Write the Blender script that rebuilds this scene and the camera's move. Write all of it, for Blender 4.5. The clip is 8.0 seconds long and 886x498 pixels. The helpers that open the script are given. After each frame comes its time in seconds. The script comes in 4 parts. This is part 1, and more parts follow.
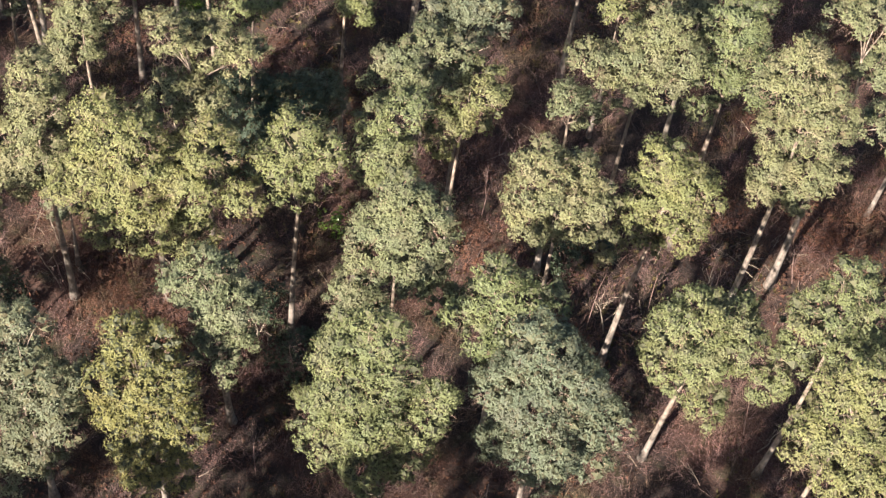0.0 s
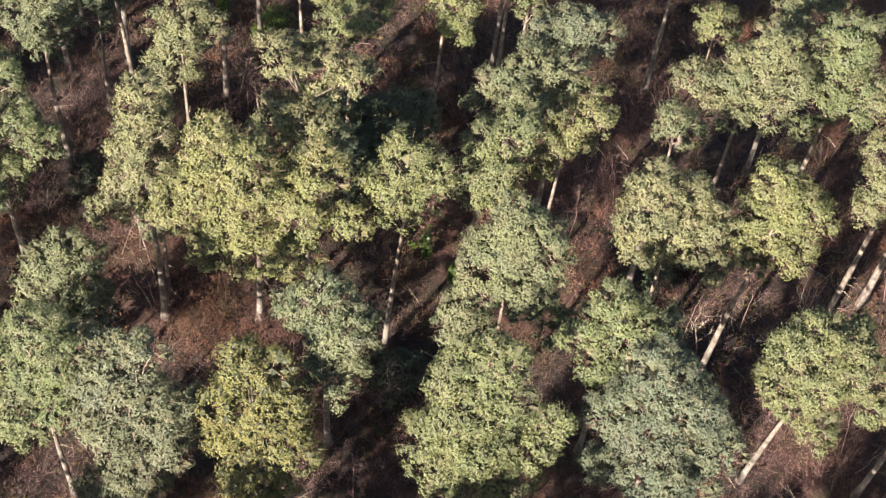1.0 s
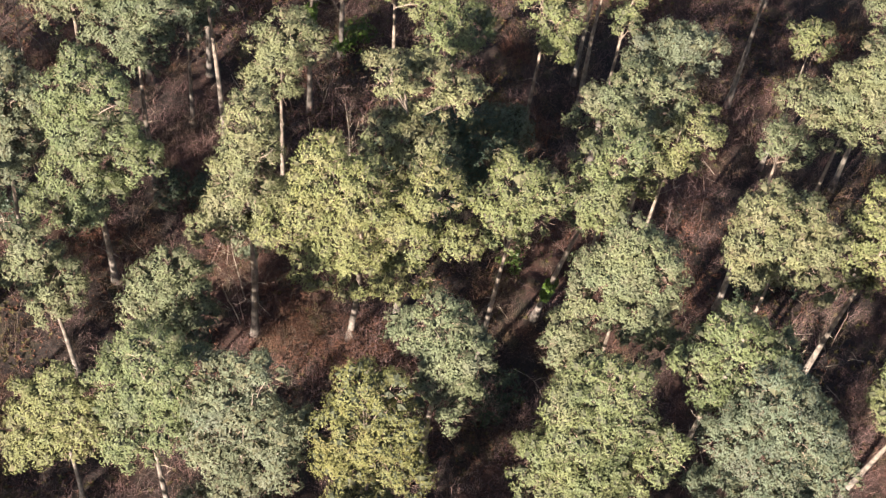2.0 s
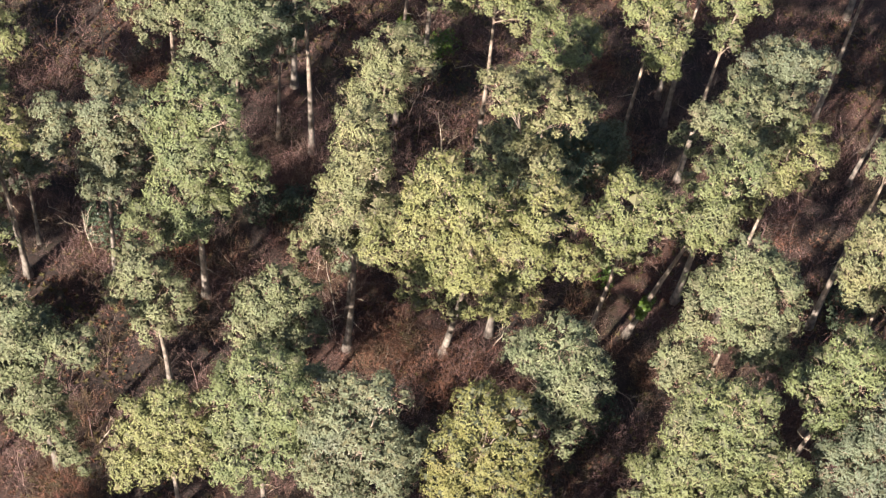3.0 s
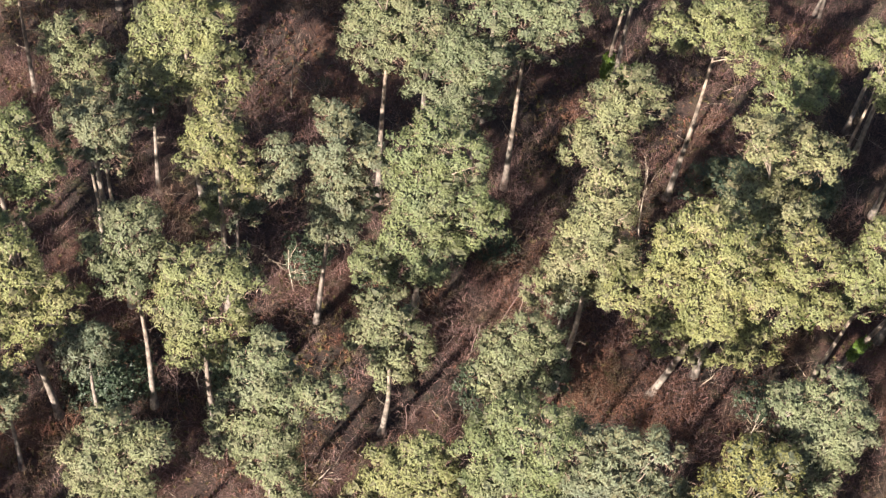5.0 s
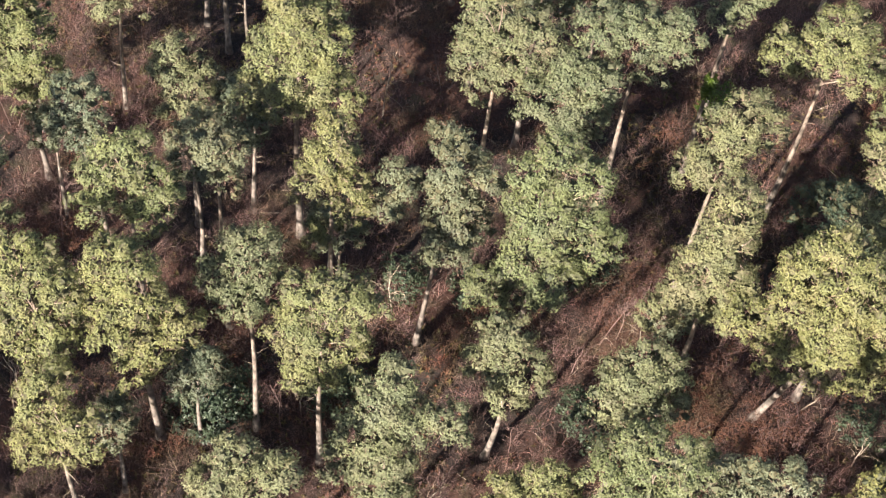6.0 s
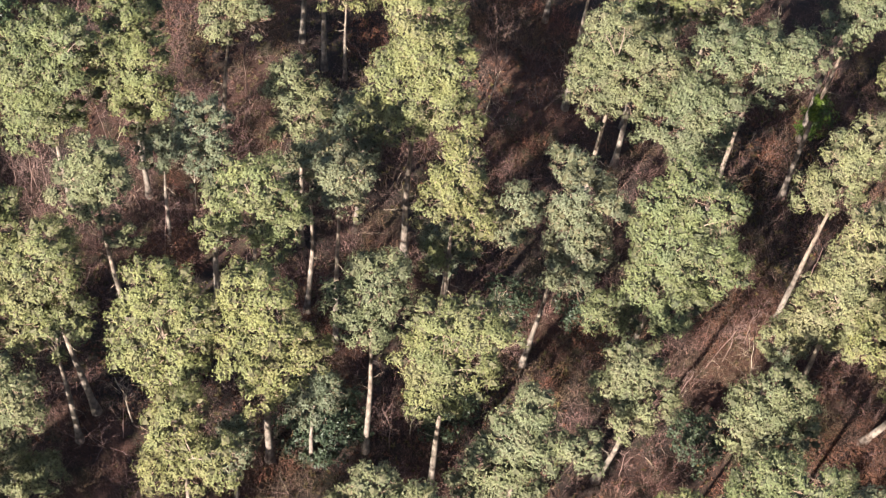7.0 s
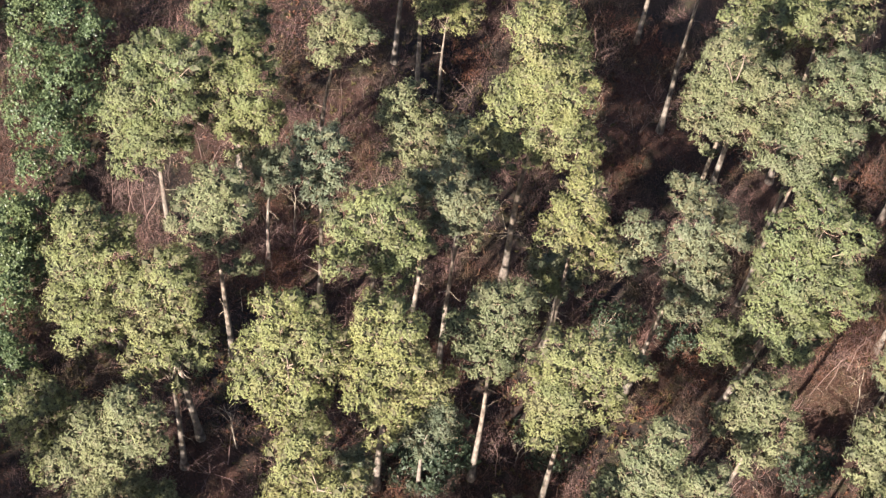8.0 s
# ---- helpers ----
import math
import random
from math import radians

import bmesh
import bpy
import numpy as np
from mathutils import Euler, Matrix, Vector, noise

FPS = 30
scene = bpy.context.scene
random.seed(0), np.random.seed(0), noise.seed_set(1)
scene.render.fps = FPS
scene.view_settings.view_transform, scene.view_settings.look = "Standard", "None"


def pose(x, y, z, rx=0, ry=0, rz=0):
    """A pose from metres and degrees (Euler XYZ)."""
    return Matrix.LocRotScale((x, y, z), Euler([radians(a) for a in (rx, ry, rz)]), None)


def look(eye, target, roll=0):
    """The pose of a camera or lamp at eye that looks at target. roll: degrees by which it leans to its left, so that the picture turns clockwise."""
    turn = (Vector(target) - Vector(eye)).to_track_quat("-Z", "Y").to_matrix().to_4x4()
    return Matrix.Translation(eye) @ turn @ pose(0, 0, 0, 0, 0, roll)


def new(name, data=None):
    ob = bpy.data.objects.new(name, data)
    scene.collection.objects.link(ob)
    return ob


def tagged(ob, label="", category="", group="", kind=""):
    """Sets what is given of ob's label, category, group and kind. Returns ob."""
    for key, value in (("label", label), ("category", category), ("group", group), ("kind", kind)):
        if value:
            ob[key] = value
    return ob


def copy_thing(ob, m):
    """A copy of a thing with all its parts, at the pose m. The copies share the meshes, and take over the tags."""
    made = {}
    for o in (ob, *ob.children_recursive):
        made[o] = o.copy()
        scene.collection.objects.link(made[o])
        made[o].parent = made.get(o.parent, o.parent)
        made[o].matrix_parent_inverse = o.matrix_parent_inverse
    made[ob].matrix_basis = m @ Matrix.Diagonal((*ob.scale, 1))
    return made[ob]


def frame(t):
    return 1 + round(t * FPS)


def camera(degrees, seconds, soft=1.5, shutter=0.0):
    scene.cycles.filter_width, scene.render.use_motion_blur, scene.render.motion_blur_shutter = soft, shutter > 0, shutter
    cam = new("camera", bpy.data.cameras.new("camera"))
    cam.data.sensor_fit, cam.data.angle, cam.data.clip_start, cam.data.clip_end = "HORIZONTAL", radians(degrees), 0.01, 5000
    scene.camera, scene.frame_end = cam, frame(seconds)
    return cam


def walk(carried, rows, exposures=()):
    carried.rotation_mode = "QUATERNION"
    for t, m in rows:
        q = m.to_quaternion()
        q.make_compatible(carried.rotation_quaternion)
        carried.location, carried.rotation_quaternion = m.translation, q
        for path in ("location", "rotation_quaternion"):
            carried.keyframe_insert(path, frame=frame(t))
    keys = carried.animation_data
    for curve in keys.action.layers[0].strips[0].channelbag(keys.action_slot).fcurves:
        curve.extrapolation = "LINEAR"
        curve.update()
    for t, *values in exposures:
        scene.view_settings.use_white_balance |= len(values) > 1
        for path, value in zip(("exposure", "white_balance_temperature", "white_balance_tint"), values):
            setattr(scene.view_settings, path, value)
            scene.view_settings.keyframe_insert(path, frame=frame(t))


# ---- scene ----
cam = camera(29.94, 8.0, soft=1.42)
# seconds, eye (metres), yaw, pitch, roll (degrees): a drone sliding sideways over the wood
PATH = [
    (0, 0.00, -0.00, 70.18, 0.052, -55.687, 7.893),
    (0.5, -2.19, 0.30, 70.09, 0.229, -55.721, 7.740),
    (1, -4.41, 0.61, 69.96, 0.350, -55.734, 7.616),
    (1.5, -6.64, 0.90, 69.80, 0.410, -55.755, 7.609),
    (3, -13.45, 1.66, 69.18, 0.457, -55.817, 8.032),
    (3.5, -15.84, 1.84, 69.01, 0.597, -55.817, 7.984),
    (4, -18.28, 2.00, 68.87, 0.747, -55.822, 7.875),
    (4.5, -20.74, 2.20, 68.77, 0.886, -55.786, 7.821),
    (6, -27.97, 2.92, 68.46, 1.060, -55.804, 8.051),
    (6.5, -30.47, 3.18, 68.34, 1.215, -55.858, 8.024),
    (7, -32.93, 3.41, 68.24, 1.365, -55.853, 7.981),
    (7.5, -35.29, 3.66, 68.13, 1.506, -55.831, 8.000),
    (8, -37.69, 3.95, 67.96, 1.700, -55.772, 7.971),
]
EXPOSURE = 2.33
walk(cam, [(t, pose(x, y, z, 90 + pitch, 0, yaw) @ pose(0, 0, 0, 0, 0, roll)) for t, x, y, z, yaw, pitch, roll in PATH], exposures=[(0.0, EXPOSURE), (8.0, EXPOSURE)])

# ---- light: low winter sun from behind the drone, clear sky ----
SUN_AZ, SUN_EL = 27.5, 27.5  # the way the shadows fall, right of straight ahead; height of the sun
world = bpy.data.worlds.new("winter_sky")
scene.world = world
world.use_nodes = True
wn = world.node_tree.nodes
sky = wn.new("ShaderNodeTexSky")
sky.sky_type = "NISHITA"
sky.sun_disc = False
sky.sun_elevation = radians(SUN_EL)
sky.sun_rotation = radians(180 + SUN_AZ)
wn["Background"].inputs["Strength"].default_value = 0.056
world.node_tree.links.new(sky.outputs[0], wn["Background"].inputs["Color"])
lamp = bpy.data.lights.new("sun", "SUN")
lamp.energy, lamp.angle, lamp.color = 5.0, radians(0.6), (1.0, 0.93, 0.82)
sun = new("sun", lamp)
sun.matrix_world = look((-40 * math.sin(radians(SUN_AZ)), -40 * math.cos(radians(SUN_AZ)), 90),
                        (-40 * math.sin(radians(SUN_AZ)) + math.sin(radians(SUN_AZ)) * math.cos(radians(SUN_EL)),
                         -40 * math.cos(radians(SUN_AZ)) + math.cos(radians(SUN_AZ)) * math.cos(radians(SUN_EL)),
                         90 - math.sin(radians(SUN_EL))))


# ---- materials ----
def material(name):
    m = bpy.data.materials.new(name)
    m.use_nodes = True
    nt = m.node_tree
    return m, nt, nt.nodes["Principled BSDF"], nt.links


def node(nt, kind, **values):
    n = nt.nodes.new(kind)
    for key, value in values.items():
        n.inputs[key].default_value = value
    return n


def ramp(nt, fac, stops):
    n = nt.nodes.new("ShaderNodeValToRGB")
    e = n.color_ramp.elements
    e[0].position, e[0].color = stops[0][0], (*stops[0][1], 1)
    e[1].position, e[1].color = stops[-1][0], (*stops[-1][1], 1)
    for p, c in stops[1:-1]:
        e.new(p).color = (*c, 1)
    nt.links.new(fac, n.inputs["Fac"])
    return n.outputs["Color"]


def mixed(nt, mode, fac, a, b):
    n = nt.nodes.new("ShaderNodeMix")
    n.data_type, n.blend_type = "RGBA", mode
    for socket, value in ((n.inputs[0], fac), (n.inputs[6], a), (n.inputs[7], b)):
        if isinstance(value, (int, float)):
            socket.default_value = value
        elif isinstance(value, tuple):
            socket.default_value = (*value, 1)
        else:
            nt.links.new(value, socket)
    return n.outputs[2]


def noise_fac(nt, scale, detail=3.0, stretch=None, coords="Object"):
    tc = nt.nodes.new("ShaderNodeTexCoord")
    n = node(nt, "ShaderNodeTexNoise", Scale=scale, Detail=detail)
    if stretch:
        mp = nt.nodes.new("ShaderNodeMapping")
        mp.inputs["Scale"].default_value = stretch
        nt.links.new(tc.outputs[coords], mp.inputs["Vector"])
        nt.links.new(mp.outputs[0], n.inputs["Vector"])
    else:
        nt.links.new(tc.outputs[coords], n.inputs["Vector"])
    return n.outputs["Fac"]


def leaf_material(name, dark, mid, light, dead, see_through=0.28, rough=0.55, worn=0.0):
    """Needles and leaves: colour varies leaf by leaf and in drifts, some light passes through."""
    m, nt, bsdf, links = material(name)
    geo = nt.nodes.new("ShaderNodeNewGeometry")
    leaf = ramp(nt, geo.outputs["Random Per Island"], [(0.0, dark), (0.4, mid), (0.93, light), (0.97, light), (1.0, dead)])
    drift = ramp(nt, noise_fac(nt, 0.9, 2.0), [(0.3, (0.80, 0.84, 0.86)), (0.7, (1.10, 1.06, 0.98))])
    col = mixed(nt, "MULTIPLY", 1.0, leaf, drift)
    if worn:
        sere = ramp(nt, noise_fac(nt, 0.75, 4.0), [(0.5, (0, 0, 0)), (0.68, (worn, worn, worn))])
        col = mixed(nt, "MIX", sere, col, dead)
    info = nt.nodes.new("ShaderNodeObjectInfo")
    tree = ramp(nt, info.outputs["Random"], [(0.0, (0.86, 0.92, 0.95)), (1.0, (1.1, 1.04, 0.98))])
    col = mixed(nt, "MULTIPLY", 1.0, col, tree)
    links.new(col, bsdf.inputs["Base Color"])
    bsdf.inputs["Roughness"].default_value = rough
    bsdf.inputs["Specular IOR Level"].default_value = 0.2
    tr = nt.nodes.new("ShaderNodeBsdfTranslucent")
    links.new(col, tr.inputs["Color"])
    mx = nt.nodes.new("ShaderNodeMixShader")
    mx.inputs[0].default_value = see_through
    links.new(bsdf.outputs[0], mx.inputs[1])
    links.new(tr.outputs[0], mx.inputs[2])
    links.new(mx.outputs[0], nt.nodes["Material Output"].inputs["Surface"])
    return m


NEEDLES = [
    leaf_material("needles_blue_green", (0.099, 0.107, 0.068), (0.118, 0.127, 0.081), (0.136, 0.146, 0.093), (0.142, 0.124, 0.101), worn=0.4),
    leaf_material("needles_grey_green", (0.117, 0.119, 0.064), (0.139, 0.142, 0.076), (0.16, 0.163, 0.087), (0.167, 0.139, 0.095), worn=0.4),
    leaf_material("needles_green", (0.118, 0.122, 0.055), (0.141, 0.145, 0.066), (0.162, 0.167, 0.076), (0.169, 0.142, 0.083), worn=0.4),
    leaf_material("needles_yellow_green", (0.117, 0.123, 0.054), (0.14, 0.146, 0.064), (0.161, 0.168, 0.074), (0.168, 0.143, 0.08), worn=0.4),
    leaf_material("needles_golden", (0.122, 0.122, 0.062), (0.145, 0.145, 0.074), (0.167, 0.167, 0.085), (0.174, 0.142, 0.092), worn=0.5),
    # darkened needle colour for a crown in shadow: the shade is in the colour
    leaf_material("needles_shade_dark", (0.039, 0.054, 0.036), (0.047, 0.064, 0.043), (0.054, 0.074, 0.049), (0.056, 0.063, 0.054), worn=0.2),
    leaf_material("needles_yellow", (0.139, 0.121, 0.045), (0.165, 0.144, 0.053), (0.19, 0.166, 0.061), (0.198, 0.141, 0.066), worn=0.35),
]
# clump cores: needles and twigs, with the crown's inner shade put into the colour
SHADED_CORE = leaf_material("shaded_needles_and_twigs", (0.060, 0.058, 0.033), (0.070, 0.066, 0.038), (0.080, 0.074, 0.044), (0.09, 0.074, 0.046), 0.0, 0.8)
HOLLY = leaf_material("evergreen_leaves", (0.020, 0.028, 0.018), (0.034, 0.045, 0.027), (0.052, 0.064, 0.038), (0.06, 0.065, 0.04), 0.15, 0.45)
THICKET = leaf_material("thicket_leaves", (0.034, 0.047, 0.024), (0.060, 0.079, 0.038), (0.105, 0.128, 0.062), (0.11, 0.12, 0.06), 0.2, 0.4)
IVY = leaf_material("ivy_leaves", (0.034, 0.056, 0.012), (0.060, 0.095, 0.018), (0.09, 0.13, 0.026), (0.09, 0.12, 0.035), 0.25, 0.35)
RUSSET = leaf_material("russet_bracken", (0.055, 0.025, 0.017), (0.105, 0.046, 0.030), (0.165, 0.075, 0.048), (0.19, 0.12, 0.08), 0.25, 0.8)
TAN = leaf_material("dry_grass_and_moss", (0.035, 0.031, 0.011), (0.068, 0.056, 0.020), (0.110, 0.086, 0.038), (0.15, 0.11, 0.06), 0.2, 0.8)


def bark_material(name, low, high, light, scale=1.0):
    """Plated bark, greyer and darker below, flaking to warm orange above."""
    m, nt, bsdf, links = material(name)
    tc = nt.nodes.new("ShaderNodeTexCoord")
    sep = nt.nodes.new("ShaderNodeSeparateXYZ")
    links.new(tc.outputs["Object"], sep.inputs[0])
    rise = node(nt, "ShaderNodeMapRange", **{"From Min": 2.0, "From Max": 11.0})
    links.new(sep.outputs["Z"], rise.inputs["Value"])
    base = mixed(nt, "MIX", rise.outputs[0], low, high)
    plates = ramp(nt, noise_fac(nt, 7.0 * scale, 4.0, (1, 1, 0.35)), [(0.35, (0.45, 0.42, 0.40)), (0.55, (1.0, 1.0, 1.0)), (0.75, light)])
    col = mixed(nt, "MULTIPLY", 1.0, base, plates)
    bands = ramp(nt, noise_fac(nt, 1.6 * scale, 2.0, (0.6, 0.6, 1.5)), [(0.35, (0.6, 0.6, 0.58)), (0.62, (1.15, 1.12, 1.1))])
    col = mixed(nt, "MULTIPLY", 1.0, col, bands)
    links.new(col, bsdf.inputs["Base Color"])
    bsdf.inputs["Roughness"].default_value = 0.85
    bump = node(nt, "ShaderNodeBump", Strength=0.7, Distance=0.03)
    links.new(noise_fac(nt, 16.0 * scale, 4.0, (1, 1, 0.3)), bump.inputs["Height"])
    links.new(bump.outputs[0], bsdf.inputs["Normal"])
    return m


PINE_BARK = bark_material("pine_bark", (0.165, 0.135, 0.118), (0.215, 0.162, 0.128), (1.4, 1.35, 1.3))
BIRCH_BARK = bark_material("birch_bark", (0.29, 0.235, 0.19), (0.33, 0.265, 0.21), (1.2, 1.2, 1.2), 1.6)


def twig_material(name, a, b, c):
    m, nt, bsdf, links = material(name)
    info = nt.nodes.new("ShaderNodeObjectInfo")
    col = ramp(nt, info.outputs["Random"], [(0.0, a), (0.5, b), (1.0, c)])
    vary = ramp(nt, noise_fac(nt, 3.0, 2.0), [(0.3, (0.7, 0.7, 0.72)), (0.7, (1.2, 1.15, 1.1))])
    links.new(mixed(nt, "MULTIPLY", 1.0, col, vary), bsdf.inputs["Base Color"])
    bsdf.inputs["Roughness"].default_value = 0.75
    return m


TWIG = twig_material("bare_twigs", (0.070, 0.045, 0.036), (0.088, 0.057, 0.044), (0.115, 0.08, 0.056))
PALE_TWIG = twig_material("pale_twigs", (0.24, 0.185, 0.14), (0.28, 0.22, 0.165), (0.32, 0.255, 0.195))
CROWN_TWIG = twig_material("crown_twigs", (0.21, 0.135, 0.10), (0.235, 0.155, 0.115), (0.26, 0.18, 0.135))
PURPLE_TWIG = twig_material("birch_twigs", (0.135, 0.080, 0.074), (0.15, 0.092, 0.080), (0.165, 0.105, 0.088))



def brush_material():
    """Fine twigs: drifts of mauve, brown and russet, and each twig a little lighter or darker."""
    m, nt, bsdf, links = material("brushwood_twigs")
    drift = ramp(nt, noise_fac(nt, 0.22, 3.0), [(0.32, (0.080, 0.050, 0.026)), (0.44, (0.118, 0.058, 0.049)), (0.52, (0.128, 0.072, 0.066)), (0.60, (0.086, 0.056, 0.027)), (0.70, (0.140, 0.048, 0.030))])
    geo = nt.nodes.new("ShaderNodeNewGeometry")
    one = ramp(nt, geo.outputs["Random Per Island"], [(0.0, (0.45, 0.45, 0.45)), (0.8, (1.05, 1.03, 1.0)), (1.0, (1.9, 1.85, 1.8))])
    links.new(mixed(nt, "MULTIPLY", 1.0, drift, one), bsdf.inputs["Base Color"])
    bsdf.inputs["Roughness"].default_value = 0.8
    return m


BRUSH = brush_material()


def ground_material():
    m, nt, bsdf, links = material("forest_floor")
    big = noise_fac(nt, 0.14, 4.0)
    mid = noise_fac(nt, 0.9, 5.0)
    fine = noise_fac(nt, 9.0, 6.0)
    litter = ramp(nt, fine, [(0.3, (0.008, 0.005, 0.004)), (0.5, (0.020, 0.011, 0.008)), (0.72, (0.048, 0.025, 0.018))])
    russet = ramp(nt, fine, [(0.3, (0.026, 0.012, 0.008)), (0.7, (0.080, 0.032, 0.021))])
    moss = ramp(nt, fine, [(0.3, (0.014, 0.013, 0.006)), (0.7, (0.055, 0.046, 0.018))])
    col = mixed(nt, "MIX", ramp(nt, big, [(0.47, (0, 0, 0)), (0.6, (1, 1, 1))]), litter, russet)
    col = mixed(nt, "MIX", ramp(nt, mid, [(0.54, (0, 0, 0)), (0.68, (0.8, 0.8, 0.8))]), col, moss)
    links.new(col, bsdf.inputs["Base Color"])
    bsdf.inputs["Roughness"].default_value = 0.95
    bump = node(nt, "ShaderNodeBump", Strength=0.9, Distance=0.12)
    links.new(mid, bump.inputs["Height"])
    bump2 = node(nt, "ShaderNodeBump", Strength=0.8, Distance=0.04)
    links.new(fine, bump2.inputs["Height"])
    links.new(bump.outputs[0], bump2.inputs["Normal"])
    links.new(bump2.outputs[0], bsdf.inputs["Normal"])
    return m


FLOOR = ground_material()


# ---- mesh helpers ----
def mesh_from(name, verts, faces, mat, smooth=False):
    """A mesh from arrays: verts (n, 3), faces (m, 3) or (m, 4)."""
    verts, faces = np.asarray(verts, np.float32), np.asarray(faces, np.int32)
    me = bpy.data.meshes.new(name)
    k = faces.shape[1]
    me.vertices.add(len(verts))
    me.vertices.foreach_set("co", verts.ravel())
    me.loops.add(faces.size)
    me.loops.foreach_set("vertex_index", faces.ravel())
    me.polygons.add(len(faces))
    me.polygons.foreach_set("loop_start", np.arange(0, faces.size, k, dtype=np.int32))
    me.polygons.foreach_set("use_smooth", np.full(len(faces), smooth))
    me.materials.append(mat)
    me.update(calc_edges=True)
    return me


def part(name, me, parent, label="", kind=""):
    ob = new(name, me)
    ob.parent = parent
    return tagged(ob, label, kind=kind)


def ground_height(x, y):
    x, y = np.asarray(x, float), np.asarray(y, float)
    near = np.clip(1.5 - np.hypot(x + 20, y - 45) / 150, 0, 1)
    return near * (0.22 * np.sin(0.31 * x + 1.1) * np.sin(0.27 * y + 0.4) + 0.10 * np.sin(0.83 * x - 0.5 * y) + 0.04 * np.sin(1.9 * x + 1.3 * y) + 0.04 * np.sin(2.35 * (0.88 * x - 0.47 * y) + 0.6 * np.sin(0.2 * y)))


def tubes(paths, sides):
    """Tapered tubes along paths; each path is (points (n, 3), radii (n,)). One joined array of verts and quads."""
    V, F, start = [], [], 0
    ang = np.linspace(0, 2 * np.pi, sides, endpoint=False)
    for pts, rad in paths:
        pts = np.asarray(pts, float)
        way = np.gradient(pts, axis=0)
        way /= np.linalg.norm(way, axis=1)[:, None] + 1e-9
        ref = np.where(np.abs(way[:, 2:3]) > 0.9, [[1.0, 0, 0]], [[0, 0, 1.0]])
        u = np.cross(way, ref)
        u /= np.linalg.norm(u, axis=1)[:, None]
        v = np.cross(way, u)
        ring = pts[:, None] + np.asarray(rad)[:, None, None] * (np.cos(ang)[None, :, None] * u[:, None] + np.sin(ang)[None, :, None] * v[:, None])
        n = len(pts)
        V.append(ring.reshape(-1, 3))
        i = np.arange(n - 1)[:, None] * sides + np.arange(sides)[None]
        j = np.arange(n - 1)[:, None] * sides + (np.arange(sides)[None] + 1) % sides
        F.append(np.stack([i, j, j + sides, i + sides], -1).reshape(-1, 4) + start)
        start += n * sides
    return np.concatenate(V), np.concatenate(F)


def tufts(rng, centre, axis, size, blades=6, slim=0.34, cup=0.55, kite=False):
    """Rosettes of narrow blades: one at each centre, opened along its axis."""
    n = len(centre)
    axis = axis / (np.linalg.norm(axis, axis=1)[:, None] + 1e-9)
    ref = np.where(np.abs(axis[:, 2:3]) > 0.9, [[1.0, 0, 0]], [[0, 0, 1.0]])
    u = np.cross(axis, ref)
    u /= np.linalg.norm(u, axis=1)[:, None]
    v = np.cross(axis, u)
    a = rng.uniform(0, 2 * np.pi, (n, 1)) + np.arange(blades)[None] * (2 * np.pi / blades) + rng.normal(0, 0.35, (n, blades))
    out = np.cos(a)[..., None] * u[:, None] + np.sin(a)[..., None] * v[:, None]
    side = -np.sin(a)[..., None] * u[:, None] + np.cos(a)[..., None] * v[:, None]
    c = cup * rng.uniform(0.1, 1.7, (n, blades, 1))
    way = out + c * axis[:, None]
    way /= np.linalg.norm(way, axis=2)[..., None]
    s = (size[:, None] * rng.uniform(0.7, 1.25, (n, blades)))[..., None]
    root = centre[:, None] + 0.05 * s * way
    tip = centre[:, None] + s * way
    w = slim * s * 0.5 * side
    if kite:
        mid = centre[:, None] + 0.5 * s * way
        verts = np.stack([root, mid + w, tip, mid - w], 2).reshape(-1, 3)
    else:
        verts = np.stack([root + w, tip, root - w], 2).reshape(-1, 3)
    faces = np.arange(len(verts)).reshape(n * blades, -1)
    return verts, faces


# ---- the ground: one sheet to the horizon ----
def build_ground():
    fine_x, fine_y = np.linspace(-70, 32, 137), np.linspace(8, 84, 103)
    far = np.array([4, 12, 30, 70, 160, 400, 1000, 2500.0])
    gx = np.concatenate([fine_x[0] - far[::-1], fine_x, fine_x[-1] + far])
    gy = np.concatenate([fine_y[0] - far[::-1], fine_y, fine_y[-1] + far])
    X, Y = np.meshgrid(gx, gy)
    V = np.stack([X, Y, ground_height(X, Y)], -1).reshape(-1, 3)
    w, h = len(gx), len(gy)
    i = (np.arange(h - 1)[:, None] * w + np.arange(w - 1)[None]).ravel()
    ob = new("ground", mesh_from("ground", V, np.stack([i, i + 1, i + w + 1, i + w], -1), FLOOR, True))
    tagged(ob, "dark brown forest floor of leaf litter and moss", "ground", kind="structure")


build_ground()


# ---- pines ----
WORDS = ["blue-green", "grey-green", "green", "yellow-green", "golden-green", "dark green", "autumn-yellow"]
COUNT = [0]


OCT_V = np.array([(1, 0, 0), (0, 1, 0), (-1, 0, 0), (0, -1, 0), (0, 0, 1), (0, 0, -1)], float)
OCT_F = np.array([(k, (k + 1) % 4, 4) for k in range(4)] + [((k + 1) % 4, k, 5) for k in range(4)])


